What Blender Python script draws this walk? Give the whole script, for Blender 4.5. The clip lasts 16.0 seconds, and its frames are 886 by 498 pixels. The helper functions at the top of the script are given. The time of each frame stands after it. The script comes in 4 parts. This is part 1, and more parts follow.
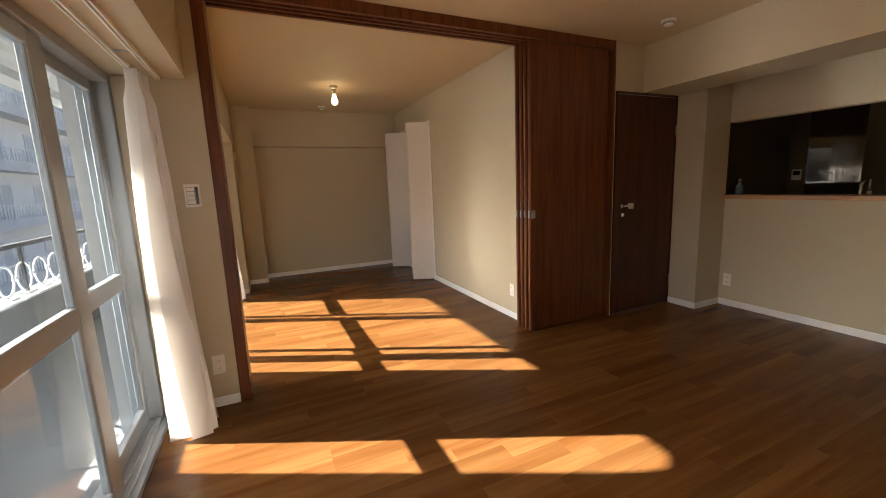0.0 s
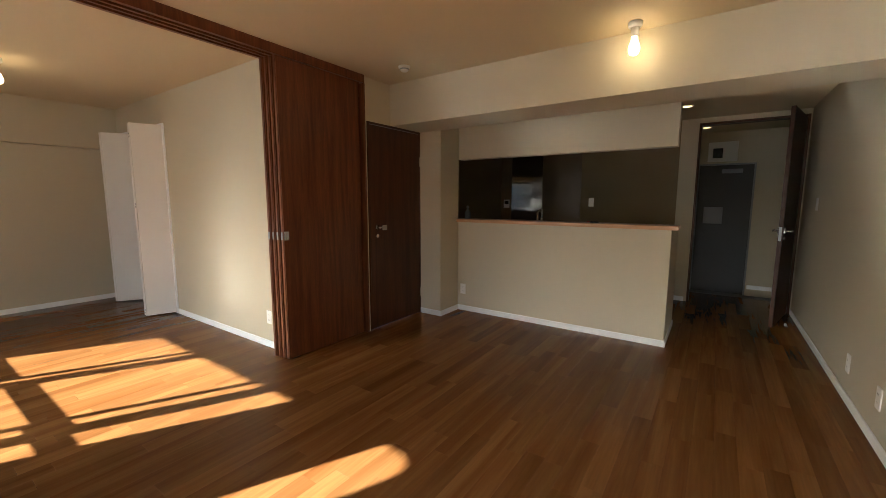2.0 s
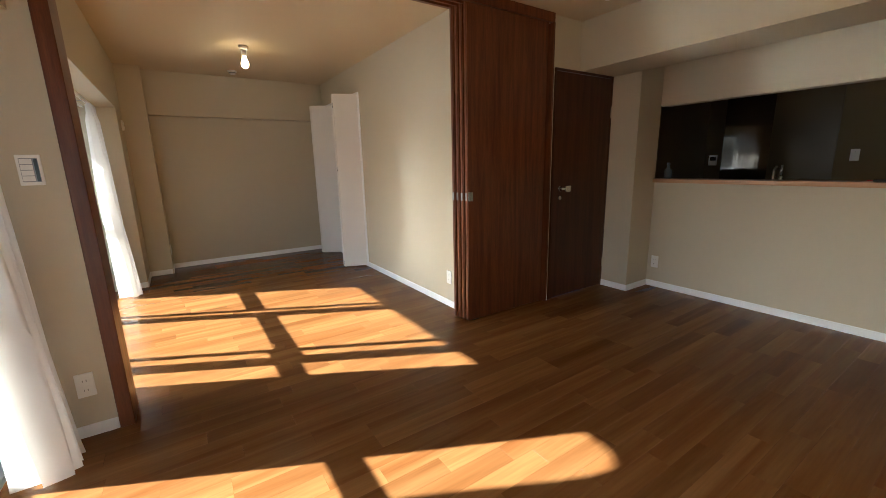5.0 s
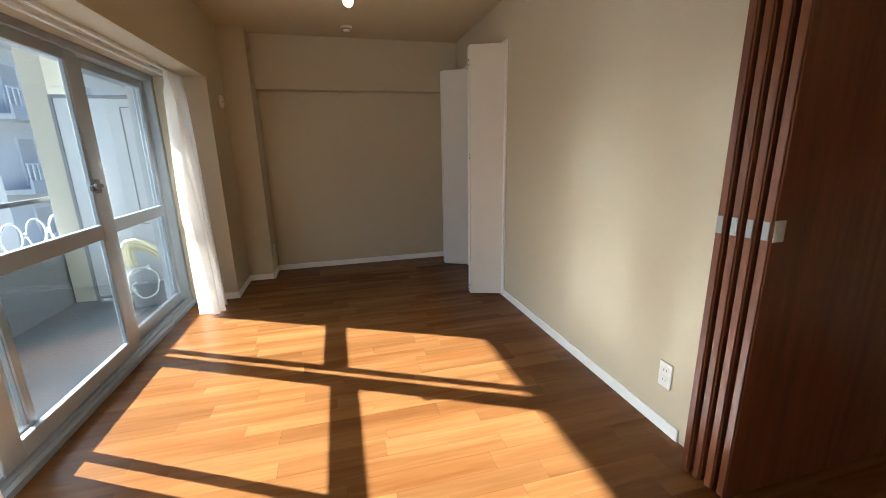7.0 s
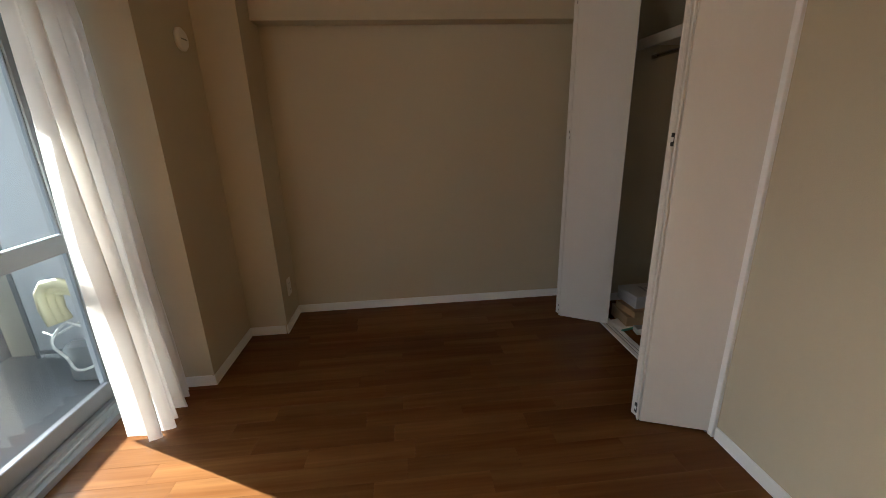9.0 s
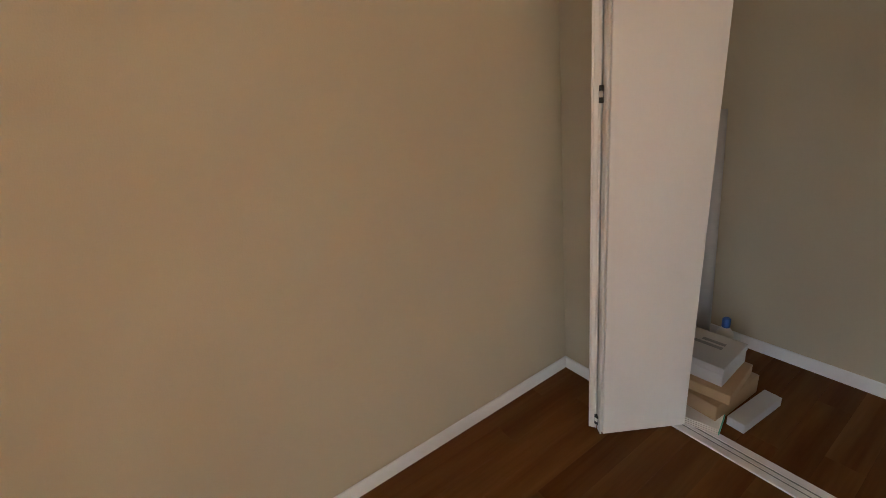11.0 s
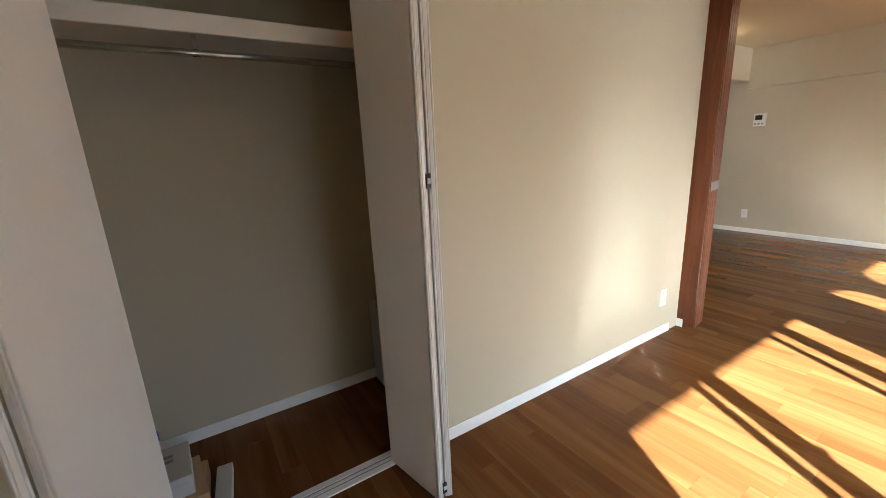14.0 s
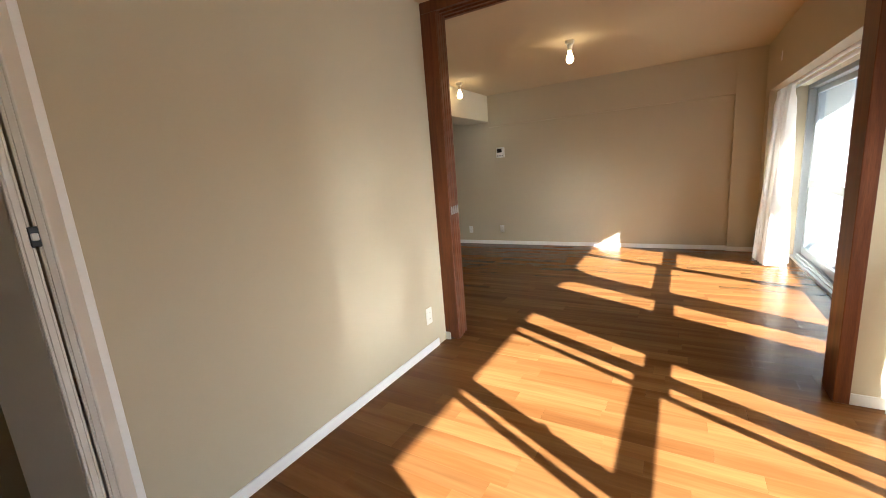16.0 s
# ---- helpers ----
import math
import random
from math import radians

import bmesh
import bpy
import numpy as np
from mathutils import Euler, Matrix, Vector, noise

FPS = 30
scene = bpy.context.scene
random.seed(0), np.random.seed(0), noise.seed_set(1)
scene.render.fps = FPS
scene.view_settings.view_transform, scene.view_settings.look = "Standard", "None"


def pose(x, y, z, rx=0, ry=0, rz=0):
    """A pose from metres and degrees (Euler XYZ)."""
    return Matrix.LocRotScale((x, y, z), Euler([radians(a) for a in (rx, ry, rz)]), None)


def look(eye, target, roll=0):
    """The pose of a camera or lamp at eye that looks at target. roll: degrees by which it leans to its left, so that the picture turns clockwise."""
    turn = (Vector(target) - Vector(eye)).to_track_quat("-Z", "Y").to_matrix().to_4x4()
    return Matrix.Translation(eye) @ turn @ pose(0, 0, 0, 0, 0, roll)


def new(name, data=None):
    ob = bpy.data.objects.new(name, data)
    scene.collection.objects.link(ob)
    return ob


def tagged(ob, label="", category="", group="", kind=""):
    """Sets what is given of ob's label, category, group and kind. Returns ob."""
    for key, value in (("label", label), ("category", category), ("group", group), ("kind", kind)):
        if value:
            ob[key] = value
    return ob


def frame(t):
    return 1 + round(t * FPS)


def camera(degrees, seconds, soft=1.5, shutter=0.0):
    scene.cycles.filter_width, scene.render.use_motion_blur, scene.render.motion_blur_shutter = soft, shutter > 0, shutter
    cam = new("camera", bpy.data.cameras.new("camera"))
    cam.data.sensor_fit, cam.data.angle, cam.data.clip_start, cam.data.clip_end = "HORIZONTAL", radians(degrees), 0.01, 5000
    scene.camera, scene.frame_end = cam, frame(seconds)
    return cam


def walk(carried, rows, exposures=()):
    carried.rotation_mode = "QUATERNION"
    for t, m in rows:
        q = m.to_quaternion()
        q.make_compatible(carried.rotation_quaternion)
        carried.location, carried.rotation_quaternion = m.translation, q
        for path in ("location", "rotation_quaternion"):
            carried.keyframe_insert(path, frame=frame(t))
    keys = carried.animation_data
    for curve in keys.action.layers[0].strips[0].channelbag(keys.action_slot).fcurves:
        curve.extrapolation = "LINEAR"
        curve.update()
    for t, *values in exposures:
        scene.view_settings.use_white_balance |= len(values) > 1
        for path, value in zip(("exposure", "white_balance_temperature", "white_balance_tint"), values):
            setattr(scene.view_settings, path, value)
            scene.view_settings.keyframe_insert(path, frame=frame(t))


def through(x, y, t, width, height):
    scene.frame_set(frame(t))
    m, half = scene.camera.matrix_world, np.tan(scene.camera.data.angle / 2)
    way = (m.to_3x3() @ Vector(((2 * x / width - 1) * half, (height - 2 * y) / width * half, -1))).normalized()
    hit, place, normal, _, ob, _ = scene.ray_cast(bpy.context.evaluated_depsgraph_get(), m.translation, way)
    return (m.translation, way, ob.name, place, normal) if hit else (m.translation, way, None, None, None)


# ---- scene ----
cam = camera(96.6, 16.0, soft=0.9)

PATH = [
    (0, (0.504, 0.905, 1.288), (1.318, 2.703, 0.968), -2.3),
    (0.5, (0.572, 0.869, 1.297), (1.672, 2.518, 1.028), -1.5),
    (1, (0.602, 0.842, 1.307), (1.932, 2.309, 1.03), -1.0),
    (1.5, (0.646, 0.821, 1.307), (2.143, 2.122, 1.049), -0.4),
    (2, (0.683, 0.784, 1.31), (2.316, 1.911, 1.06), 0.1),
    (2.5, (0.717, 0.729, 1.313), (2.472, 1.657, 1.076), 0.1),
    (3, (0.736, 0.676, 1.322), (2.555, 1.47, 1.074), 0.2),
    (3.5, (0.736, 0.663, 1.321), (2.611, 1.303, 1.049), 0.2),
    (4, (0.699, 0.679, 1.338), (2.482, 1.524, 1.01), 1.1),
    (4.5, (0.593, 0.894, 1.293), (2.057, 2.193, 0.886), -0.6),
    (5, (0.672, 1.137, 1.27), (1.748, 2.769, 0.85), -1.3),
    (5.2, (0.748, 1.224, 1.274), (1.701, 2.925, 0.828), -0.9),
    (7.5, (1.276, 3.124, 1.286), (1.635, 5.033, 0.81), -0.4),
    (8, (1.293, 3.564, 1.315), (1.519, 5.492, 0.831), 0.7),
    (8.5, (1.305, 4.067, 1.295), (1.609, 5.969, 0.759), -1.3),
    (9, (1.34, 4.54, 1.305), (1.51, 6.444, 0.716), -1.7),
    (9.2, (1.336, 4.705, 1.29), (1.514, 6.608, 0.695), -0.8),
    (11.5, (1.353, 6.535, 1.271), (2.743, 7.762, 0.52), -6.7),
    (12, (1.455, 6.689, 1.268), (3.247, 7.249, 0.577), -4.2),
    (12.5, (1.444, 6.742, 1.3), (3.349, 6.654, 0.695), -3.8),
    (13, (1.361, 6.672, 1.308), (3.243, 6.309, 0.736), -1.2),
    (13.5, (1.298, 6.659, 1.323), (3.122, 6.027, 0.799), -2.7),
    (14, (1.239, 6.6, 1.329), (2.881, 5.566, 0.846), -2.7),
    (14.5, (1.222, 6.553, 1.329), (2.67, 5.231, 0.932), -3.1),
    (15, (1.215, 6.507, 1.328), (2.442, 4.969, 0.965), -2.7),
    (15.5, (1.143, 6.431, 1.319), (2.191, 4.768, 0.95), -3.0),
    (16, (1.036, 6.253, 1.314), (2.057, 4.578, 0.927), -4.6),
]
EXPOSURES = [(0, 3.1, 6200, 8), (1, 3.25, 6050, 6), (2, 3.42, 5600, 3), (3.5, 3.48, 5250, 1), (4.5, 3.42, 5300, 2), (7.5, 3.0, 5250, 1), (8.5, 2.7, 5350, 1), (9, 2.78, 5450, 3), (11.5, 4.4, 5650, 5), (12.4, 4.78, 4950, 1), (13, 4.48, 4900, 0), (14, 3.88, 5100, 1), (15, 3.76, 5300, 2), (16, 3.4, 5450, 3)]
walk(cam, [(t, look(eye, target, roll)) for t, eye, target, roll in PATH], EXPOSURES)

# ---- world and light ----
scene.cycles.caustics_reflective = True
scene.cycles.blur_glossy = 0.0
SUN_WAY = Vector((1.0, -0.516, -0.645)).normalized()
world = bpy.data.worlds.new("sky")
scene.world = world
world.use_nodes = True
wn = world.node_tree.nodes
sky = wn.new("ShaderNodeTexSky")
sky.sky_type, sky.sun_disc, sky.dust_density = "NISHITA", False, 6.0
sky.air_density = 0.6
sky.sun_elevation = math.asin(-SUN_WAY.z)
sky.sun_rotation = math.atan2(-SUN_WAY.x, -SUN_WAY.y)
world.node_tree.links.new(sky.outputs[0], wn["Background"].inputs[0])
wn["Background"].inputs[1].default_value = 0.05

sun_data = bpy.data.lights.new("sun", "SUN")
sun_data.energy, sun_data.angle, sun_data.color = 5.0, radians(0.5), (1.0, 0.93, 0.82)
sun = new("sun", sun_data)
sun.matrix_world = look((-20, 12, 14), Vector((-20, 12, 14)) + SUN_WAY)

# ---- materials ----
def material(name, color, rough=0.5, metal=0.0, vary=0.06, scale=6.0, fine=180.0, bump=0.05, fine_vary=0.03, coat=0.0, spec=0.5, stretch=(1, 1, 1)):
    """A painted or plain surface with variation at two scales and fine relief."""
    m = bpy.data.materials.new(name)
    m.use_nodes = True
    nt = m.node_tree
    n, l = nt.nodes, nt.links
    b = n["Principled BSDF"]
    b.inputs["Roughness"].default_value = rough
    b.inputs["Metallic"].default_value = metal
    b.inputs["Specular IOR Level"].default_value = spec
    b.inputs["Coat Weight"].default_value = coat
    tc = n.new("ShaderNodeTexCoord")
    mp = n.new("ShaderNodeMapping")
    mp.inputs["Scale"].default_value = stretch
    l.new(tc.outputs["Object"], mp.inputs[0])
    big, small = n.new("ShaderNodeTexNoise"), n.new("ShaderNodeTexNoise")
    big.inputs["Scale"].default_value, small.inputs["Scale"].default_value = scale, fine
    big.inputs["Detail"].default_value, small.inputs["Detail"].default_value = 4, 3
    l.new(mp.outputs[0], big.inputs["Vector"])
    l.new(mp.outputs[0], small.inputs["Vector"])
    mix = n.new("ShaderNodeMix")
    mix.data_type = "RGBA"
    mix.inputs["A"].default_value = (*[max(0, c * (1 - vary)) for c in color], 1)
    mix.inputs["B"].default_value = (*[min(1, c * (1 + vary)) for c in color], 1)
    l.new(big.outputs["Fac"], mix.inputs["Factor"])
    mul = n.new("ShaderNodeMix")
    mul.data_type, mul.blend_type = "RGBA", "MULTIPLY"
    mul.inputs["Factor"].default_value = 1.0
    ramp = n.new("ShaderNodeMapRange")
    ramp.inputs["To Min"].default_value, ramp.inputs["To Max"].default_value = 1 - 2 * fine_vary, 1.0
    l.new(small.outputs["Fac"], ramp.inputs["Value"])
    l.new(mix.outputs["Result"], mul.inputs["A"])
    l.new(ramp.outputs["Result"], mul.inputs["B"])
    l.new(mul.outputs["Result"], b.inputs["Base Color"])
    if bump:
        bp = n.new("ShaderNodeBump")
        bp.inputs["Strength"].default_value = bump
        bp.inputs["Distance"].default_value = 0.004
        l.new(small.outputs["Fac"], bp.inputs["Height"])
        l.new(bp.outputs[0], b.inputs["Normal"])
    return m


def wood(name, dark, light, rough=0.3, along=0, ring=18.0, vary=0.35, bump=0.03, fine=1.0, streaks=0.2, joined=False, spec=0.5):
    """Wood with grain along one axis, each piece of its own tone."""
    m = bpy.data.materials.new(name)
    m.use_nodes = True
    nt = m.node_tree
    n, l = nt.nodes, nt.links
    b = n["Principled BSDF"]
    b.inputs["Specular IOR Level"].default_value = spec
    tc = n.new("ShaderNodeTexCoord")
    rnd_out = n.new("ShaderNodeNewGeometry").outputs["Random Per Island"] if joined else n.new("ShaderNodeObjectInfo").outputs["Random"]
    mp = n.new("ShaderNodeMapping")
    s = [ring, ring, ring]
    s[along] = ring * 0.06
    mp.inputs["Scale"].default_value = s
    l.new(tc.outputs["Object"], mp.inputs[0])
    shift = n.new("ShaderNodeVectorMath")
    shift.operation = "MULTIPLY_ADD"
    comb = n.new("ShaderNodeCombineXYZ")
    for k in range(3):
        l.new(rnd_out, comb.inputs[k])
    l.new(comb.outputs[0], shift.inputs[0])
    shift.inputs[1].default_value = (37.0, 53.0, 71.0)
    l.new(mp.outputs[0], shift.inputs[2])
    g1, g2 = n.new("ShaderNodeTexNoise"), n.new("ShaderNodeTexNoise")
    g1.inputs["Scale"].default_value, g1.inputs["Detail"].default_value, g1.inputs["Distortion"].default_value = 0.9, 5, 0.6
    g2.inputs["Scale"].default_value, g2.inputs["Detail"].default_value = 7.0 * fine, 4
    l.new(shift.outputs[0], g1.inputs["Vector"])
    l.new(shift.outputs[0], g2.inputs["Vector"])
    mix = n.new("ShaderNodeMix")
    mix.data_type = "RGBA"
    mix.inputs["A"].default_value, mix.inputs["B"].default_value = (*dark, 1), (*light, 1)
    r1 = n.new("ShaderNodeMapRange")
    r1.inputs["From Min"].default_value, r1.inputs["From Max"].default_value = 0.3, 0.7
    l.new(g1.outputs["Fac"], r1.inputs["Value"])
    l.new(r1.outputs["Result"], mix.inputs["Factor"])
    streak = n.new("ShaderNodeMapRange")
    streak.inputs["From Min"].default_value, streak.inputs["From Max"].default_value = 0.3, 0.7
    streak.inputs["To Min"].default_value, streak.inputs["To Max"].default_value = 1 - streaks, 1.0
    l.new(g2.outputs["Fac"], streak.inputs["Value"])
    tone = n.new("ShaderNodeMapRange")
    tone.inputs["To Min"].default_value, tone.inputs["To Max"].default_value = 1 - vary * 0.5, 1 + vary * 0.5
    l.new(rnd_out, tone.inputs["Value"])
    both = n.new("ShaderNodeMath")
    both.operation = "MULTIPLY"
    l.new(streak.outputs["Result"], both.inputs[0])
    l.new(tone.outputs["Result"], both.inputs[1])
    mul = n.new("ShaderNodeMix")
    mul.data_type, mul.blend_type = "RGBA", "MULTIPLY"
    mul.inputs["Factor"].default_value = 1.0
    l.new(mix.outputs["Result"], mul.inputs["A"])
    l.new(both.outputs[0], mul.inputs["B"])
    l.new(mul.outputs["Result"], b.inputs["Base Color"])
    rr = n.new("ShaderNodeMapRange")
    rr.inputs["To Min"].default_value, rr.inputs["To Max"].default_value = rough * 0.92, rough * 1.1
    l.new(g2.outputs["Fac"], rr.inputs["Value"])
    l.new(rr.outputs["Result"], b.inputs["Roughness"])
    bp = n.new("ShaderNodeBump")
    bp.inputs["Strength"].default_value, bp.inputs["Distance"].default_value = bump, 0.002
    l.new(g2.outputs["Fac"], bp.inputs["Height"])
    l.new(bp.outputs[0], b.inputs["Normal"])
    return m


def glow(name, color, strength):
    m = bpy.data.materials.new(name)
    m.use_nodes = True
    b = m.node_tree.nodes["Principled BSDF"]
    b.inputs["Base Color"].default_value = (*color, 1)
    b.inputs["Emission Color"].default_value = (*color, 1)
    b.inputs["Emission Strength"].default_value = strength
    return m


def glass(name, tint=(1, 1, 1), rough=0.0):
    """A thin clear pane: mostly see-through, with a clear reflection that grows at a slant."""
    m = bpy.data.materials.new(name)
    m.use_nodes = True
    n, l = m.node_tree.nodes, m.node_tree.links
    for x in list(n):
        n.remove(x)
    out, tr, gl, mix, lw, pw, sc = (n.new("ShaderNode" + k) for k in ("OutputMaterial", "BsdfTransparent", "BsdfGlossy", "MixShader", "LayerWeight", "Math", "MapRange"))
    tr.inputs[0].default_value = (*tint, 1)
    gl.inputs["Roughness"].default_value = rough
    pw.operation = "POWER"
    pw.inputs[1].default_value = 5.0
    sc.inputs["To Min"].default_value, sc.inputs["To Max"].default_value = 0.055, 0.55
    l.new(lw.outputs["Facing"], pw.inputs[0])
    l.new(pw.outputs[0], sc.inputs["Value"])
    l.new(sc.outputs["Result"], mix.inputs[0])
    l.new(tr.outputs[0], mix.inputs[1])
    l.new(gl.outputs[0], mix.inputs[2])
    l.new(mix.outputs[0], out.inputs[0])
    return m


def cloth(name, color, through):
    """Thin curtain cloth that lets part of the light through."""
    m = bpy.data.materials.new(name)
    m.use_nodes = True
    n, l = m.node_tree.nodes, m.node_tree.links
    for x in list(n):
        n.remove(x)
    out, df, tl, mix, tr, mix2, tex, mp, tc = (n.new("ShaderNode" + k) for k in ("OutputMaterial", "BsdfDiffuse", "BsdfTranslucent", "MixShader", "BsdfTransparent", "MixShader", "TexNoise", "Mapping", "TexCoord"))
    mp.inputs["Scale"].default_value = (900, 900, 60)
    l.new(tc.outputs["Object"], mp.inputs[0])
    l.new(mp.outputs[0], tex.inputs["Vector"])
    cr = n.new("ShaderNodeMix")
    cr.data_type = "RGBA"
    cr.inputs["A"].default_value = (*[c * 0.92 for c in color], 1)
    cr.inputs["B"].default_value = (*color, 1)
    l.new(tex.outputs["Fac"], cr.inputs["Factor"])
    l.new(cr.outputs["Result"], df.inputs[0])
    l.new(cr.outputs["Result"], tl.inputs[0])
    mix.inputs[0].default_value = through
    mix2.inputs[0].default_value = 0.008
    l.new(df.outputs[0], mix.inputs[1])
    l.new(tl.outputs[0], mix.inputs[2])
    l.new(mix.outputs[0], mix2.inputs[1])
    l.new(tr.outputs[0], mix2.inputs[2])
    l.new(mix2.outputs[0], out.inputs[0])
    return m


WALLPAPER = material("beige_wallpaper", (0.53, 0.466, 0.337), 0.75, vary=0.03, scale=1.2, fine=260, bump=0.16, fine_vary=0.02)
CEILING = material("cream_ceiling_paper", (0.575, 0.475, 0.31), 0.8, vary=0.03, scale=1.0, fine=240, bump=0.14, fine_vary=0.02)
WHITE = material("white_trim", (0.84, 0.84, 0.83), 0.4, vary=0.03, scale=3, fine=90, bump=0.02, fine_vary=0.02)
LEAF = material("off_white_door_sheet", (0.74, 0.71, 0.66), 0.45, vary=0.03, scale=2, fine=120, bump=0.03, fine_vary=0.02)
FLOOR_LOOK = dict(dark=(0.121, 0.0445, 0.0118), light=(0.196, 0.089, 0.028), rough=0.23, along=0, ring=11, vary=0.36, bump=0.0015, streaks=0.16, spec=0.13)
FLOOR = wood("varnished_floor_wood", **FLOOR_LOOK)
FLOOR_JOINED = wood("varnished_floor_wood_far", joined=True, **FLOOR_LOOK)
UNDER = material("dark_floor_joint", (0.07, 0.035, 0.018), 0.6)
DARKWOOD = wood("red_brown_door_veneer", (0.098, 0.028, 0.0088), (0.19, 0.060, 0.020), rough=0.36, along=2, ring=30, vary=0.2, fine=1.5, streaks=0.28, spec=0.3)
DOORWOOD = wood("dark_brown_door_veneer", (0.045, 0.0145, 0.0055), (0.082, 0.028, 0.0105), rough=0.35, along=2, ring=26, vary=0.2, spec=0.3)
COUNTERWOOD = wood("counter_oak", (0.38, 0.20, 0.09), (0.52, 0.30, 0.15), rough=0.35, along=1, ring=20, vary=0.25)
ALU = material("brushed_aluminium", (0.37, 0.40, 0.425), 0.40, metal=0.35, vary=0.05, scale=4, fine=300, bump=0.03)
CHROME = material("satin_chrome", (0.72, 0.72, 0.72), 0.22, metal=1.0, vary=0.03, bump=0.0)
BLACK = material("black_plastic", (0.02, 0.02, 0.02), 0.45, vary=0.1)
PLASTIC = material("white_plastic", (0.80, 0.79, 0.75), 0.35, vary=0.02, fine=60, bump=0.0)
GREY = material("grey_plastic", (0.25, 0.26, 0.27), 0.4, vary=0.05)
LOCKMETAL = material("dark_lock_metal", (0.13, 0.13, 0.135), 0.35, metal=0.6, vary=0.08)
SCREEN = material("dark_screen", (0.015, 0.018, 0.02), 0.15, vary=0.05, bump=0.0)
CURTAIN = cloth("white_curtain_cloth", (0.90, 0.87, 0.83), 0.54)
PANE = glass("clear_pane", (0.93, 0.95, 0.95))
CONCRETE = material("pale_painted_concrete", (0.57, 0.58, 0.59), 0.8, vary=0.08, scale=2, fine=60, bump=0.1)
BALCONYFLOOR = material("grey_balcony_sheet", (0.17, 0.18, 0.19), 0.7, vary=0.12, scale=3, fine=80, bump=0.1)
BOARD = material("pale_partition_board", (0.66, 0.68, 0.70), 0.6, vary=0.05, scale=2)
RAILMETAL = material("dark_bronze_rail", (0.10, 0.10, 0.105), 0.4, metal=0.4, vary=0.1)
ORNAMENT = material("white_cast_metal", (0.78, 0.79, 0.80), 0.45, vary=0.06, scale=10)
HOSE = material("cream_pipe_wrap", (0.72, 0.66, 0.42), 0.6, vary=0.08, scale=12, bump=0.1)
CARD = material("brown_cardboard", (0.42, 0.28, 0.15), 0.8, vary=0.08, scale=10)
PAPER = material("white_paper", (0.84, 0.82, 0.78), 0.7, vary=0.05, scale=8)
GREYBOX = material("pale_grey_box_card", (0.55, 0.55, 0.54), 0.7, vary=0.05, scale=8)
PANELDARK = material("dark_glossy_kitchen_panel", (0.035, 0.026, 0.018), 0.02, vary=0.08, scale=2, bump=0.0, spec=0.7)
KITCHENWALL = material("brown_kitchen_panel", (0.12, 0.084, 0.040), 0.3, vary=0.06, scale=2, bump=0.0)
STEEL = material("stainless_worktop", (0.55, 0.55, 0.55), 0.3, metal=0.9, vary=0.05)
ENTRY = material("grey_steel_entry_door", (0.05, 0.053, 0.054), 0.5, vary=0.05, scale=3)
STONE = material("dark_entry_tile", (0.08, 0.08, 0.08), 0.5, vary=0.15)
FACADE = material("pale_facade_render", (0.80, 0.79, 0.76), 0.85, vary=0.05, scale=0.4, fine=8, bump=0.05)
FACADEGLASS = material("dark_facade_glass", (0.56, 0.56, 0.55), 0.35, vary=0.15, bump=0.0)
# paleness chosen only for the sunlight it throws back on the facades
BOUNCE_GROUND = material("pale_bounce_ground", (0.19, 0.186, 0.178), 0.9, vary=0.2, scale=0.3, fine=20)
BULB = glow("warm_bulb_glass", (1.0, 0.70, 0.36), 3.6)
SPOT = glow("downlight_lens", (1.0, 0.74, 0.30), 0.4)

# ---- building helpers ----
def box(bm, x0, x1, y0, y1, z0, z1):
    v = [bm.verts.new(p) for p in ((x0, y0, z0), (x1, y0, z0), (x1, y1, z0), (x0, y1, z0), (x0, y0, z1), (x1, y0, z1), (x1, y1, z1), (x0, y1, z1))]
    for f in ((3, 2, 1, 0), (4, 5, 6, 7), (0, 1, 5, 4), (1, 2, 6, 5), (2, 3, 7, 6), (3, 0, 4, 7)):
        bm.faces.new([v[i] for i in f])
    return bm


def boxes(*rows, bevel=0.0, seg=1):
    bm = bmesh.new()
    for r in rows:
        box(bm, *r)
    if bevel:
        bmesh.ops.bevel(bm, geom=list(bm.edges), offset=bevel, segments=seg, affect="EDGES", profile=0.5)
    return bm


def tube(points, radius, seg=10, closed=False, cap=True):
    """A round bar along a run of points."""
    bm = bmesh.new()
    pts = [Vector(p) for p in points]
    rings, up = [], None
    for i, p in enumerate(pts):
        a = pts[i - 1] if (i or closed) else p
        b = pts[(i + 1) % len(pts)] if (i < len(pts) - 1 or closed) else p
        d = (b - a).normalized()
        if up is None:
            up = d.orthogonal().normalized()
        up = (up - d * up.dot(d)).normalized()
        side = d.cross(up)
        r = radius[i] if isinstance(radius, (list, tuple)) else radius
        rings.append([bm.verts.new(p + (up * math.cos(k * math.tau / seg) + side * math.sin(k * math.tau / seg)) * r) for k in range(seg)])
    n = len(rings)
    for i in range(n if closed else n - 1):
        A, B = rings[i], rings[(i + 1) % n]
        for k in range(seg):
            f = bm.faces.new((A[k], A[(k + 1) % seg], B[(k + 1) % seg], B[k]))
            f.smooth = True
    if cap and not closed:
        bm.faces.new(list(reversed(rings[0])))
        bm.faces.new(rings[-1])
    return bm


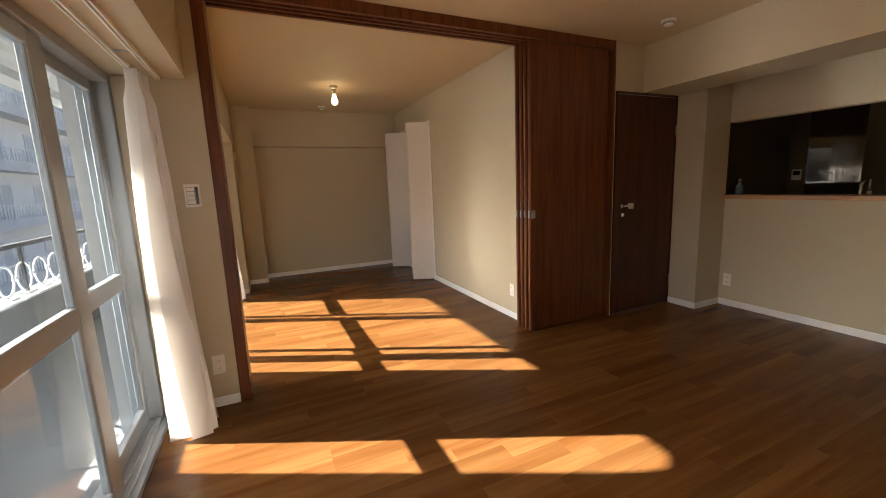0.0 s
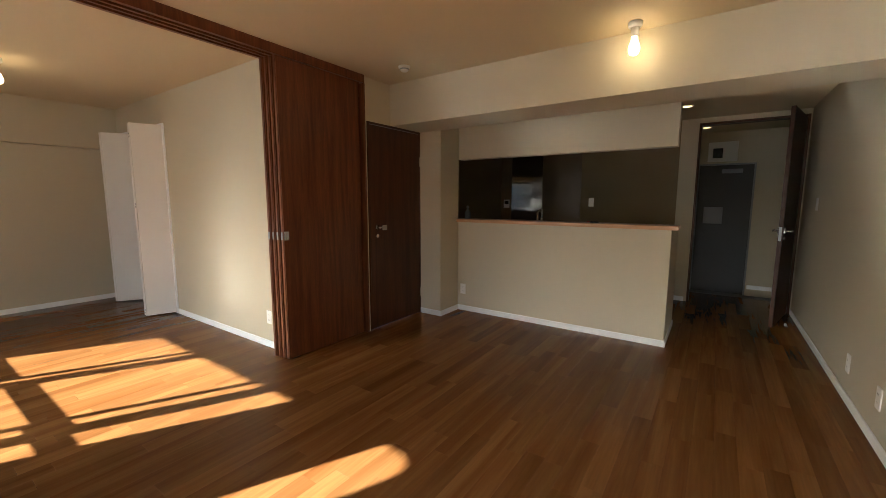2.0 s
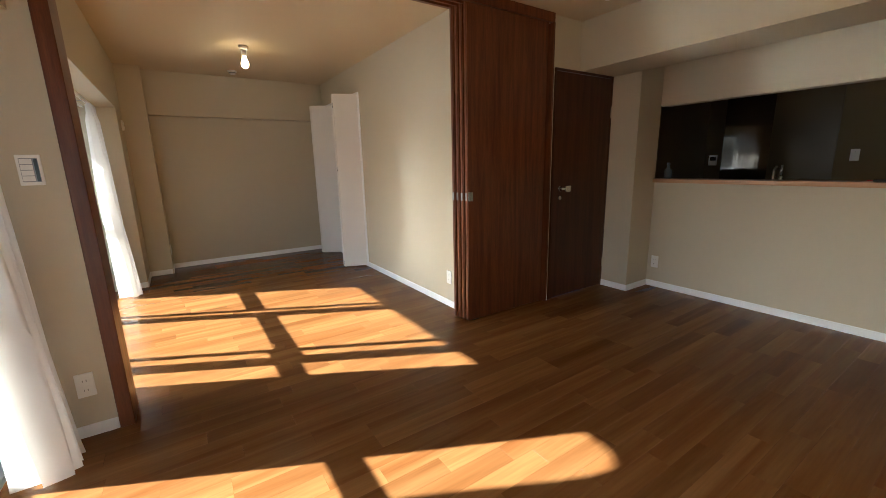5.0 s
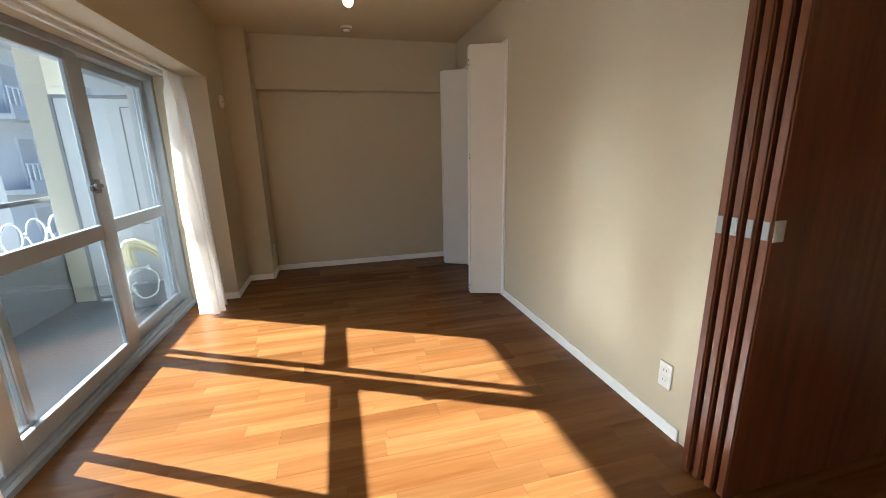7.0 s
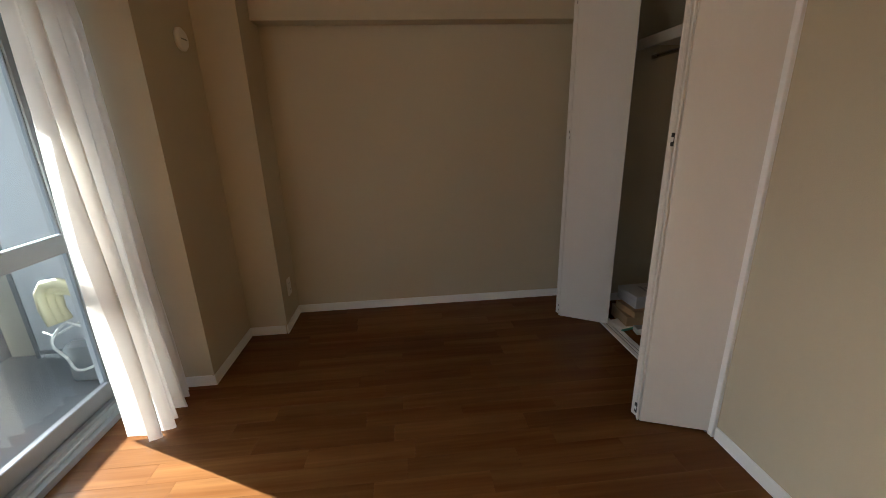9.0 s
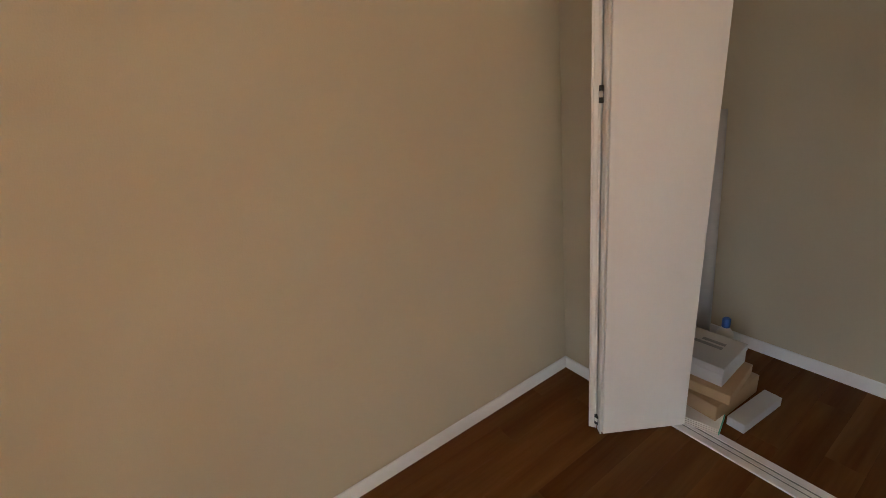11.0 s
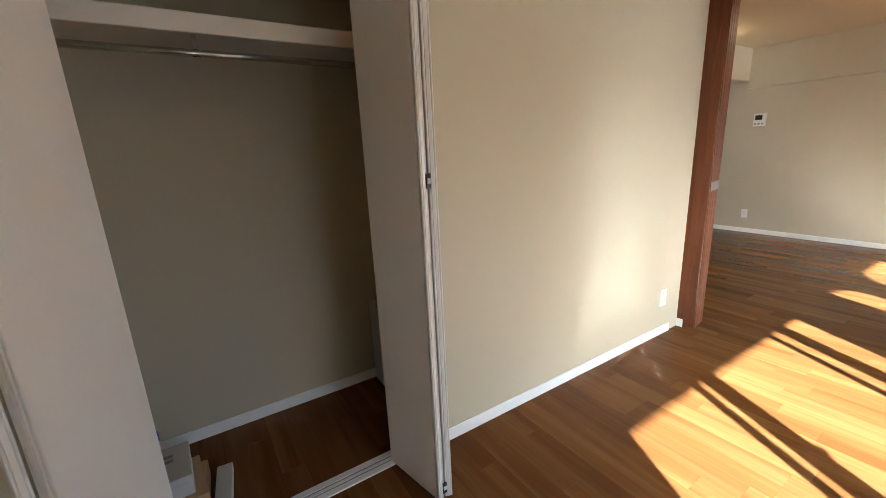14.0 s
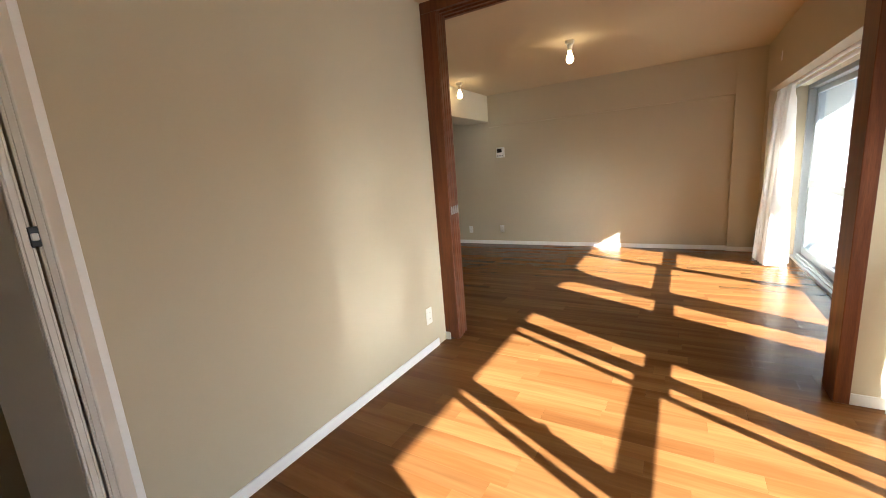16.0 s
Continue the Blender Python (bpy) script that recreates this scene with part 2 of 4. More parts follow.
def lathe(profile, seg=20, at=(0, 0, 0), cap=True):
    """A turned shape round z from (radius, height) rows."""
    bm = bmesh.new()
    rings = []
    for r, z in profile:
        rings.append([bm.verts.new((at[0] + r * math.cos(k * math.tau / seg), at[1] + r * math.sin(k * math.tau / seg), at[2] + z)) for k in range(seg)])
    for A, B in zip(rings, rings[1:]):
        for k in range(seg):
            f = bm.faces.new((A[k], A[(k + 1) % seg], B[(k + 1) % seg], B[k]))
            f.smooth = True
    if cap:
        bm.faces.new(list(reversed(rings[0])))
        bm.faces.new(rings[-1])
    return bm


def mesh_of(name, bm, mat, turn=True):
    if turn:
        bmesh.ops.recalc_face_normals(bm, faces=list(bm.faces))
    me = bpy.data.meshes.new(name)
    bm.to_mesh(me)
    bm.free()
    me.materials.append(mat)
    return me


def part(name, bm, mat, parent=None, label=""):
    ob = new(name, mesh_of(name, bm, mat))
    if parent is not None:
        ob.parent = parent
    if label:
        tagged(ob, label)
    return ob


def solid(name, bm, mat, label, category, kind="structure", group=""):
    return tagged(part(name, bm, mat), label, category, group, kind)


def empty(name, at, label, category, kind="", group="", rz=0):
    ob = new(name)
    ob.empty_display_size = 0.05
    ob.matrix_world = pose(*at, 0, 0, rz)
    return tagged(ob, label, category, group, kind)


# ---- setting ----
C = 2.44      # ceiling of the two rooms
KC = 2.30     # ceiling of kitchen and hall
WB = 2.60     # closet wall of the bedroom
FAR = 7.35    # far wall of the bedroom
SOF = 1.91    # underside of the beam over the windows
P0, P1 = 3.54, 3.70

solid("wall_south", boxes((-0.28, 8.1, -0.14, 0, -0.15, C + 0.1)), WALLPAPER, "long beige papered wall with an intercom and outlets", "wall")
solid("beam_south", boxes((0.49, 3.76, 0.0, 0.05, 1.95, C)), WALLPAPER, "shallow beige papered beam along the top of the wall", "beam")
solid("column_south", boxes((-0.28, 0.49, 0.0, 0.06, 0, C)), WALLPAPER, "beige papered corner column beside the living room window", "column")
solid("wall_window_south", boxes((-0.28, 0.20, 0.06, 0.30, 0, C), (-0.28, 0.20, 0.30, P0, SOF, C)), WALLPAPER, "beige papered beam and pier round the living room window", "wall")
solid("wall_stub", boxes((-0.28, 0.266, P0, P1, 0, C)), WALLPAPER, "short beige papered wall stub between the two windows", "wall")
solid("wall_window_north", boxes((-0.28, 0.25, P1, 6.50, SOF, C), (-0.28, 0.25, 6.50, FAR, 0, C)), WALLPAPER, "beige papered beam and pier round the bedroom window", "wall")
solid("column_north", boxes((0.25, 0.49, 7.03, FAR, 0, C)), WALLPAPER, "beige papered corner column in the bedroom", "column")
solid("wall_north", boxes((-0.28, 3.47, FAR, FAR + 0.14, 0, C)), WALLPAPER, "beige papered far wall of the bedroom", "wall")
solid("beam_north", boxes((0.49, WB, 7.22, FAR, 1.93, C)), WALLPAPER, "beige papered beam along the far wall of the bedroom", "beam")
CL0, CL1, CLH = 5.83, 7.17, 2.128
solid("wall_closet", boxes((WB, WB + 0.10, 3.86, CL0, 0, C), (WB, WB + 0.10, CL1, FAR, 0, C), (WB, WB + 0.10, CL0, CL1, CLH, C)), WALLPAPER, "beige papered bedroom wall with a closet opening", "wall")
solid("wall_partition", boxes((WB, 3.39, 3.745, 3.86, 0, C)), WALLPAPER, "beige papered wall behind the stacked sliding doors", "wall")
DX0, DX1 = 3.43, 4.234
solid("wall_door", boxes((3.39, DX0, 3.56, 3.70, 0, C), (DX1, 4.236, 3.56, 3.70, 0, C), (DX0, DX1, 3.56, 3.70, 2.04, C)), WALLPAPER, "beige papered wall round the dark door", "wall")
solid("pillar_kitchen", boxes((4.236, 4.60, 3.27, 3.70, 0, C)), WALLPAPER, "beige papered pillar beside the kitchen counter", "pillar")
solid("wall_counter", boxes((4.60, 4.72, 1.09, 3.27, 0, 1.048)), WALLPAPER, "beige papered half-height kitchen counter wall", "half wall")
solid("wall_counter_end", boxes((4.72, 5.36, 1.09, 1.19, 0, 1.048)), WALLPAPER, "beige papered end of the kitchen counter", "half wall")
solid("beam_kitchen", boxes((3.76, 4.236, 0.0, 3.56, 2.04, C)), WALLPAPER, "deep beige papered ceiling beam in front of the kitchen", "beam")
solid("wall_hanging", boxes((4.60, 4.72, 1.09, 3.27, 1.76, KC)), WALLPAPER, "beige papered hanging wall above the kitchen counter", "hanging wall")
solid("wall_kitchen_north", boxes((4.60, 6.75, 3.70, 3.82, 0, C)), KITCHENWALL, "dark brown kitchen side wall panel", "wall")
solid("wall_kitchen_east", boxes((6.60, 6.72, 1.03, 3.70, 0, C), (6.60, 6.72, 0.0, 0.012, 0, C), (6.60, 6.72, 0.012, 1.03, 2.24, C)), WALLPAPER, "beige papered kitchen wall with the hall doorway", "wall")
solid("wall_hall_north", boxes((6.72, 8.1, 1.12, 1.24, -0.15, C)), WALLPAPER, "beige papered hall wall", "wall")
solid("wall_outer_hall", boxes((8.1, 8.2, -0.14, 1.24, -0.3, C)), CONCRETE, "plain concrete wall outside the entry door", "wall")
solid("wall_hall_east", boxes((7.95, 8.1, 0.0, 0.36, -0.15, C), (7.95, 8.1, 1.06, 1.12, -0.15, C), (7.95, 8.1, 0.36, 1.06, 1.84, C)), WALLPAPER, "beige papered wall round the entry door", "wall")
solid("wall_closet_back", boxes((3.325, 3.45, 3.86, FAR, 0, C)), WALLPAPER, "beige papered back wall of the closet", "wall")
solid("wall_closet_south", boxes((WB + 0.10, 3.325, 5.65, 5.75, 0, C)), WALLPAPER, "beige papered side wall of the closet", "wall")
solid("wall_closet_north", boxes((WB + 0.10, 3.325, 7.19, 7.35, 0, C)), WALLPAPER, "beige papered side wall of the closet by the corner", "wall")

solid("ceiling_living", boxes((-0.28, 4.30, -0.14, 3.70, C, C + 0.12)), CEILING, "cream papered living room ceiling", "ceiling")
solid("ceiling_bedroom", boxes((-0.28, 3.47, 3.70, 7.49, C, C + 0.12)), CEILING, "cream papered bedroom ceiling", "ceiling")
solid("ceiling_kitchen", boxes((4.236, 8.1, 0.0, 3.82, KC, KC + 0.26)), CEILING, "cream papered low kitchen and hall ceiling", "ceiling")


def baseboard(label, *runs):
    """White skirting along walls: runs of (x0, y0, x1, y1, nx, ny), the last two the way into the room."""
    bm = bmesh.new()
    for x0, y0, x1, y1, nx, ny in runs:
        d = 0.009
        box(bm, min(x0, x1) + min(0, nx) * d, max(x0, x1) + max(0, nx) * d, min(y0, y1) + min(0, ny) * d, max(y0, y1) + max(0, ny) * d, 0, 0.06)
    bmesh.ops.bevel(bm, geom=[e for e in bm.edges if all(v.co.z > 0.05 for v in e.verts)], offset=0.003, segments=1, affect="EDGES")
    return solid("baseboard", bm, WHITE, label, "baseboard")


baseboard("white skirting board of the living room walls", (0.49, 0, 6.60, 0, 0, 1), (-0.2, 0.06, 0.499, 0.06, 0, 1), (-0.15, P0, 0.266, P0, 0, -1), (3.395, 3.56, 3.42, 3.56, 0, -1), (4.236, 3.27, 4.236, 3.56, -1, 0), (4.227, 3.27, 4.60, 3.27, 0, -1))
baseboard("white skirting board of the counter wall", (4.60, 1.081, 4.60, 3.261, -1, 0), (4.60, 1.09, 5.36, 1.09, 0, -1))
baseboard("white skirting board of the bedroom walls", (WB, 3.86, WB, 5.80, -1, 0), (WB, CL1 + 0.035, WB, FAR - 0.009, -1, 0), (0.49, FAR, WB, FAR, 0, -1), (0.49, 7.021, 0.49, FAR - 0.009, 1, 0), (0.25, 7.03, 0.481, 7.03, 0, -1), (0.25, 6.491, 0.25, 7.021, 1, 0), (0.05, 6.50, 0.25, 6.50, 0, -1), (-0.1, P1, 0.266, P1, 0, 1), (2.56, 3.745, 2.60, 3.745, 0, -1))
baseboard("white skirting board inside the closet", (3.325, 5.75, 3.325, 7.19, -1, 0), (2.72, 5.75, 3.316, 5.75, 0, 1), (2.72, 7.19, 3.316, 7.19, 0, -1))
baseboard("white skirting board of the kitchen and hall", (6.60, 1.06, 6.60, 3.0, -1, 0), (6.73, 0, 7.94, 0, 0, 1), (7.95, 0.009, 7.95, 0.34, -1, 0), (6.73, 1.12, 7.94, 1.12, 0, -1))

# ---- windows ----
def window(name, label, y0, y1, sashes, lock_y):
    """A sliding aluminium window in the outer wall: a frame, sashes of (from, to, track) and a crescent lock."""
    w = empty(name, (-0.2, (y0 + y1) / 2, 0), label, "window", "structure")
    oy = -(y0 + y1) / 2

    def add(n, rows, mat, parent, lab="", bevel=0.004):
        return part(n, boxes(*[(a + 0.2, b + 0.2, c + oy, d + oy, e, f) for a, b, c, d, e, f in rows], bevel=bevel), mat, parent, lab)

    add("window_frame", [(-0.27, -0.13, y0, y0 + 0.045, 0.0, SOF), (-0.27, -0.13, y1 - 0.045, y1, 0.0, SOF), (-0.27, -0.13, y0 + 0.045, y1 - 0.045, 1.862, SOF), (-0.27, -0.13, y0 + 0.045, y1 - 0.045, -0.03, 0.045)], ALU, w)
    add("sill_track", [(-0.16, -0.154, y0 + 0.05, y1 - 0.05, 0.0455, 0.062), (-0.205, -0.199, y0 + 0.05, y1 - 0.05, 0.0455, 0.062), (-0.13, -0.10, y0, y1, -0.01, 0.03)], ALU, w, bevel=0.0)
    for a, b, tr in sashes:
        meet = 0.055 if tr == 0 else -0.015
        wa, wb = (0.0 if a < y0 + 0.1 else meet), (0.0 if b > y1 - 0.1 else meet)
        x0 = (-0.180, -0.225, -0.262)[tr]
        x1 = x0 + 0.034
        s = add("sash", [(x0, x1, a, a + 0.062 + wa, 0.05, 1.862), (x0, x1, b - 0.062 - wb, b, 0.05, 1.862), (x0, x1, a + 0.062 + wa, b - 0.062 - wb, 0.05, 0.135), (x0, x1, a + 0.062 + wa, b - 0.062 - wb, 1.805, 1.862), (x0, x1, a + 0.062 + wa, b - 0.062 - wb, 0.815, 0.90)], ALU, w)
        for z0, z1 in ((0.13, 0.82), (0.895, 1.81)):
            p = add("pane", [((x0 + x1) / 2 - 0.002, (x0 + x1) / 2 + 0.002, a + 0.057 + wa, b - 0.057 - wb, z0, z1)], PANE, s, bevel=0)
            p.visible_shadow = False
        add("gasket", [(x0 + 0.022, x0 + 0.028, p, q, r, t) for p, q in ((a + 0.0622 + wa, a + 0.067 + wa), (b - 0.067 - wb, b - 0.0622 - wb)) for r, t in ((0.9002, 1.8048), (0.1352, 0.8148))], GREY, s, bevel=0)
    if lock_y:
        lk = add("crescent_lock", [(-0.146, -0.126, lock_y - 0.022, lock_y + 0.022, 1.085, 1.165), (-0.126, -0.108, lock_y - 0.05, lock_y + 0.012, 1.115, 1.14), (-0.146, -0.13, lock_y - 0.06, lock_y - 0.023, 1.10, 1.13)], LOCKMETAL, w, "grey crescent lock", bevel=0.003)
    return w


window("window_1", "aluminium sliding living room window with a mid rail", 0.30, P0, [(0.34, 1.79, 1), (1.70, 2.86, 0), (2.92, 3.50, 1)], None)
window("window_2", "aluminium sliding bedroom window with a mid rail", P1, 6.50, [(3.74, 4.665, 1), (4.38, 5.53, 0), (5.605, 6.46, 1)], 5.43)


def curtain(label, y0, y1, x, folds, flare, seed, lean=0.0, deep=0.06):
    """A gathered hanging curtain: pleated sheet with a heading tape and a hem, wider at the foot."""
    rnd = random.Random(seed)
    bm = bmesh.new()
    nu, nv = folds * 14, 26
    ph = [rnd.uniform(0.75, 1.25) for _ in range(folds + 2)]
    grid = []
    for j in range(nv + 1):
        v = j / nv
        z = 0.015 + (1.885 - 0.015) * v
        w = 1 + flare * (1 - v) ** 1.6
        row = []
        for i in range(nu + 1):
            u = i / nu
            f = u * folds
            a = ph[int(f)] * (1 - f % 1) + ph[int(f) + 1] * (f % 1)
            amp = deep * a * (0.55 + 0.75 * (1 - v)) * (1 if v < 0.95 else 0.7)
            yy = (y0 + y1) / 2 + (u - 0.5) * (y1 - y0) * w + 0.012 * math.sin(f * 5.1 + v * 3) + lean * (1 - v)
            xx = x + amp * math.sin(f * math.tau + 0.5 * math.sin(v * 4 + seed)) + 0.012 * math.sin(v * 5 + f) * (1 - v) + 0.03 * (1 - v) ** 2
            row.append(bm.verts.new((xx, yy, z)))
        grid.append(row)
    for j in range(nv):
        for i in range(nu):
            bm.faces.new((grid[j][i], grid[j][i + 1], grid[j + 1][i + 1], grid[j + 1][i])).smooth = True
    base = Vector((x, (y0 + y1) / 2, 0.015))
    bmesh.ops.translate(bm, verts=list(bm.verts), vec=-base)
    c = empty("curtain", base, label, "curtain", group="curtains")
    me_bm = bm
    part("cloth", me_bm, CURTAIN, c)
    n = max(3, folds)
    for k in range(n):
        yy = (y0 - base.y) + (k + 0.5) * (y1 - y0) / n
        part("hook", boxes((-0.004, 0.004, yy - 0.004, yy + 0.004, 1.84, 1.893), bevel=0.0015), PLASTIC, c)
    return c


def rails(name, y0, y1):
    r = empty(name, (0.05, (y0 + y1) / 2, SOF), "white double curtain rail under the window beam", "curtain rail")
    h = (y1 - y0) / 2
    for x in (-0.055, 0.03):
        part("rail", boxes((x - 0.011, x - 0.004, -h, h, -0.02, 0), (x + 0.004, x + 0.011, -h, h, -0.02, 0), (x - 0.004, x + 0.004, -h, h, -0.006, 0), bevel=0.001), WHITE, r)
    for k in range(4):
        yy = -h + (k + 0.5) * h / 2
        part("bracket", boxes((-0.07, 0.045, yy - 0.012, yy + 0.012, -0.004, 0.0)), ALU, r)


rails("curtain_rail", 0.34, P0 - 0.04)
rails("curtain_rail", P1 + 0.04, 6.46)
curtain("white gathered curtain at the living room window", 3.27, 3.47, 0.015, 4, 0.15, 3, -0.06, 0.085)
curtain("white gathered curtain at the living room window end", 0.32, 0.84, 0.10, 7, 0.05, 5, 0.03, 0.09)
curtain("white gathered curtain at the bedroom window", 6.11, 6.45, 0.085, 5, 0.06, 8, -0.02, 0.065)
curtain("white gathered curtain beside the bedroom wall stub", 3.74, 4.02, 0.05, 5, 0.2, 12, 0.03, 0.06)

# ---- sliding partition ----
track = empty("sliding_door_frame", (0.27, 3.62, 0), "red-brown wooden post and ceiling track of the sliding partition", "door frame", "structure")
part("post", boxes((-0.002, 0.06, -0.095, 0.095, 0, C), bevel=0.003), DARKWOOD, track)
tr0, tr1 = 0.332 - 0.27, 3.39 - 0.27
part("track", boxes((tr0, tr1, -0.085, -0.055, 2.37, C), (tr0, tr1, -0.02, 0.0, 2.37, C), (tr0, tr1, 0.035, 0.055, 2.37, C), (tr0, tr1, 0.09, 0.118, 2.37, C), (tr0, tr1, -0.055, 0.09, 2.41, C)), DARKWOOD, track)
part("end_post", boxes((tr1 - 0.018, tr1, -0.09, 0.12, 0, 2.37), bevel=0.002), DARKWOOD, track)


def sliding_door(at, first):
    d = empty("sliding_door", at, "red-brown veneered full-height sliding door, stacked open", "door", group="stacked sliding doors")
    part("panel", boxes((0, 0.83, 0, 0.034, 0.012, 2.395), bevel=0.003), DARKWOOD, d)
    part("edge_strip", boxes((-0.006, 0.0, 0.004, 0.030, 0.014, 2.393), bevel=0.0015), DARKWOOD, d)
    part("pull", boxes((-0.009, -0.0061, 0.006, 0.028, 0.99, 1.05), bevel=0.001), GREY, d, "dark metal edge pull")
    part("floor_guide", boxes((0.05, 0.11, 0.012, 0.022, 0.0, 0.0125)), BLACK, d)
    if first:
        part("cup_pull", boxes((0.0, 0.045, -0.004, -0.0003, 0.985, 1.055), bevel=0.0015), CHROME, d, "satin metal cup pull")
    return d


for k in range(4):
    sliding_door((2.512 - 0.008 * k, 3.562 + 0.0455 * k, 0.0), k == 0)

# ---- dark door ----
dd = empty("door_1", (3.82, 3.56, 0), "closed dark brown veneered hinged door", "door", "structure")
part("leaf", boxes((-0.368, 0.392, -0.012, 0.025, 0.008, 2.015), bevel=0.002), DOORWOOD, dd)
part("door_frame", boxes((-0.39, -0.371, -0.016, 0.06, 0, 2.04), (0.395, 0.413, -0.016, 0.06, 0, 2.04), (-0.371, 0.395, -0.016, 0.06, 2.019, 2.04), bevel=0.002), DOORWOOD, dd)
for z in (0.25, 1.72):
    part("hinge", boxes((0.386, 0.402, -0.024, -0.0125, z - 0.05, z + 0.05), bevel=0.002), CHROME, dd)


def lever(parent, x, y, z, side=1, way=-1):
    """A lever handle on a square rose, with a key rose below."""
    h = part("door_handle", boxes((x - 0.026, x + 0.026, y + min(0, way) * 0.010, y + max(0, way) * 0.010, z - 0.028, z + 0.028), bevel=0.002), CHROME, parent, "satin chrome lever handle")
    part("neck", tube([(x, y + way * 0.0102, z), (x, y + way * 0.045, z)], 0.009), CHROME, h)
    xs = sorted((x - side * 0.012, x + side * 0.105))
    ys = sorted((y + way * 0.0452, y + way * 0.056))
    part("lever", boxes((xs[0], xs[1], ys[0], ys[1], z - 0.011, z + 0.011), bevel=0.004, seg=2), CHROME, h)
    part("key_rose", tube([(x, y, z - 0.075), (x, y + way * 0.008, z - 0.075)], 0.016, 16), CHROME, h)


hd = part("door_handle", tube([(-0.285, -0.0125, 1.03), (-0.285, -0.022, 1.03)], 0.024, 20), CHROME, dd, "satin chrome handle with a broad square grip")
part("neck", tube([(-0.285, -0.0222, 1.03), (-0.285, -0.052, 1.03)], 0.009), CHROME, hd)
part("lever", boxes((-0.305, -0.262, -0.064, -0.0522, 1.022, 1.038), bevel=0.003), CHROME, hd)
part("grip", boxes((-0.2618, -0.196, -0.066, -0.051, 1.002, 1.056), bevel=0.004, seg=2), CHROME, hd)
part("key_rose", tube([(-0.285, -0.0125, 0.948), (-0.285, -0.021, 0.948)], 0.017, 16), CHROME, hd)

# ---- kitchen ----
solid("counter_top", boxes((4.555, 4.775, 1.035, 3.268, 1.049, 1.086), bevel=0.004, seg=2), COUNTERWOOD, "light oak ledge on top of the kitchen counter wall", "counter", kind="thing")
unit = empty("kitchen_unit", (5.05, 2.2, 0), "dark kitchen base unit behind the counter wall", "kitchen unit")
part("body", boxes((-0.32, 0.30, -1.0, 1.4, 0.0, 0.82), bevel=0.003), KITCHENWALL, unit)
part("worktop", boxes((-0.325, 0.32, -1.005, 1.4, 0.8205, 0.86), bevel=0.004), STEEL, unit)
tap = empty("kitchen_tap", (4.93, 2.38, 0.86), "chrome kitchen tap with a straight lever", "tap")
part("body", lathe([(0.026, 0), (0.026, 0.01), (0.018, 0.015), (0.018, 0.24), (0.014, 0.25)], 16), CHROME, tap)
part("spout", tube([(0, 0.05, 0.0), (0, 0.05, 0.30), (0.03, 0.05, 0.325), (0.16, 0.05, 0.30)], 0.013), CHROME, tap)
part("lever", tube([(0, 0, 0.245), (0, 0, 0.34)], 0.009), CHROME, tap)
bottle = empty("soap_bottle", (4.68, 3.19, 1.086), "small blue-grey glass bottle on the counter ledge", "bottle")
part("body", lathe([(0.0, 0), (0.034, 0), (0.036, 0.01), (0.036, 0.075), (0.014, 0.1), (0.013, 0.125)], 16), material("blue_grey_glass", (0.16, 0.20, 0.23), 0.15, bump=0.0), bottle)
part("cap", lathe([(0.014, 0.1255), (0.015, 0.13), (0.015, 0.145), (0.006, 0.15)], 12), GREY, bottle)
solid("panel_kitchen", boxes((6.585, 6.598, 2.43, 3.70, 0, KC)), KITCHENWALL, "dark brown glossy panel on the kitchen wall", "wall panel")
# shade on the papered kitchen wall, put in as a darker olive sheet
SHADED_WALL = material("shaded_kitchen_wall", (0.185, 0.132, 0.058), 0.6, vary=0.05, scale=2, bump=0.0)
solid("kitchen_wall_shade", boxes((6.589, 6.598, 1.22, 2.43, 0, KC)), SHADED_WALL, "olive brown sheet that paints the shade on the kitchen wall", "wall panel")
gd = empty("glossy_door", (6.42, 3.44, 0.0), "dark glossy cupboard door standing ajar in the kitchen", "door", rz=21)
part("leaf", boxes((0, 0.022, -0.60, 0, 0.0, 2.0), bevel=0.002), PANELDARK, gd)
part("frame", boxes((0.0225, 0.035, -0.60, 0, 0.0, 2.0)), DOORWOOD, gd)

lt = empty("gas_lighter", (4.66, 1.76, 1.086), "small dark gas lighter with a red tip on the counter ledge", "lighter")
part("body", boxes((-0.012, 0.012, -0.05, 0.03, 0.0, 0.016), bevel=0.004), BLACK, lt)
part("tip", boxes((-0.006, 0.006, 0.0305, 0.06, 0.004, 0.012), bevel=0.002), material("red_plastic", (0.45, 0.03, 0.02), 0.4), lt)

# ---- hall ----
ds = empty("door_stop", (5.98, 0.11, 0.0), "small chrome door stop on the floor", "door stop")
part("base", lathe([(0.0, 0.0), (0.02, 0.0), (0.02, 0.006), (0.012, 0.01)], 16), CHROME, ds)
part("buffer", lathe([(0.010, 0.0102), (0.012, 0.014), (0.012, 0.03), (0.008, 0.034)], 16), PLASTIC, ds)
hf = empty("door_2", (6.60, 0.565, 0), "dark brown hall doorway with its door open against the wall", "door", "structure")
part("door_frame", boxes((-0.012, 0.13, -0.552, -0.527, 0, 2.24), (-0.012, 0.13, 0.44, 0.465, 0, 2.24), (-0.012, 0.13, -0.527, 0.44, 2.215, 2.24), bevel=0.003), DOORWOOD, hf)
lf = part("leaf", boxes((-0.765, 0.0, -0.036, 0.0, 0.008, 2.21), bevel=0.003), DOORWOOD, hf, "dark brown door leaf standing open")
lf.matrix_local = pose(-0.016, -0.488, 0, 0, 0, -14)
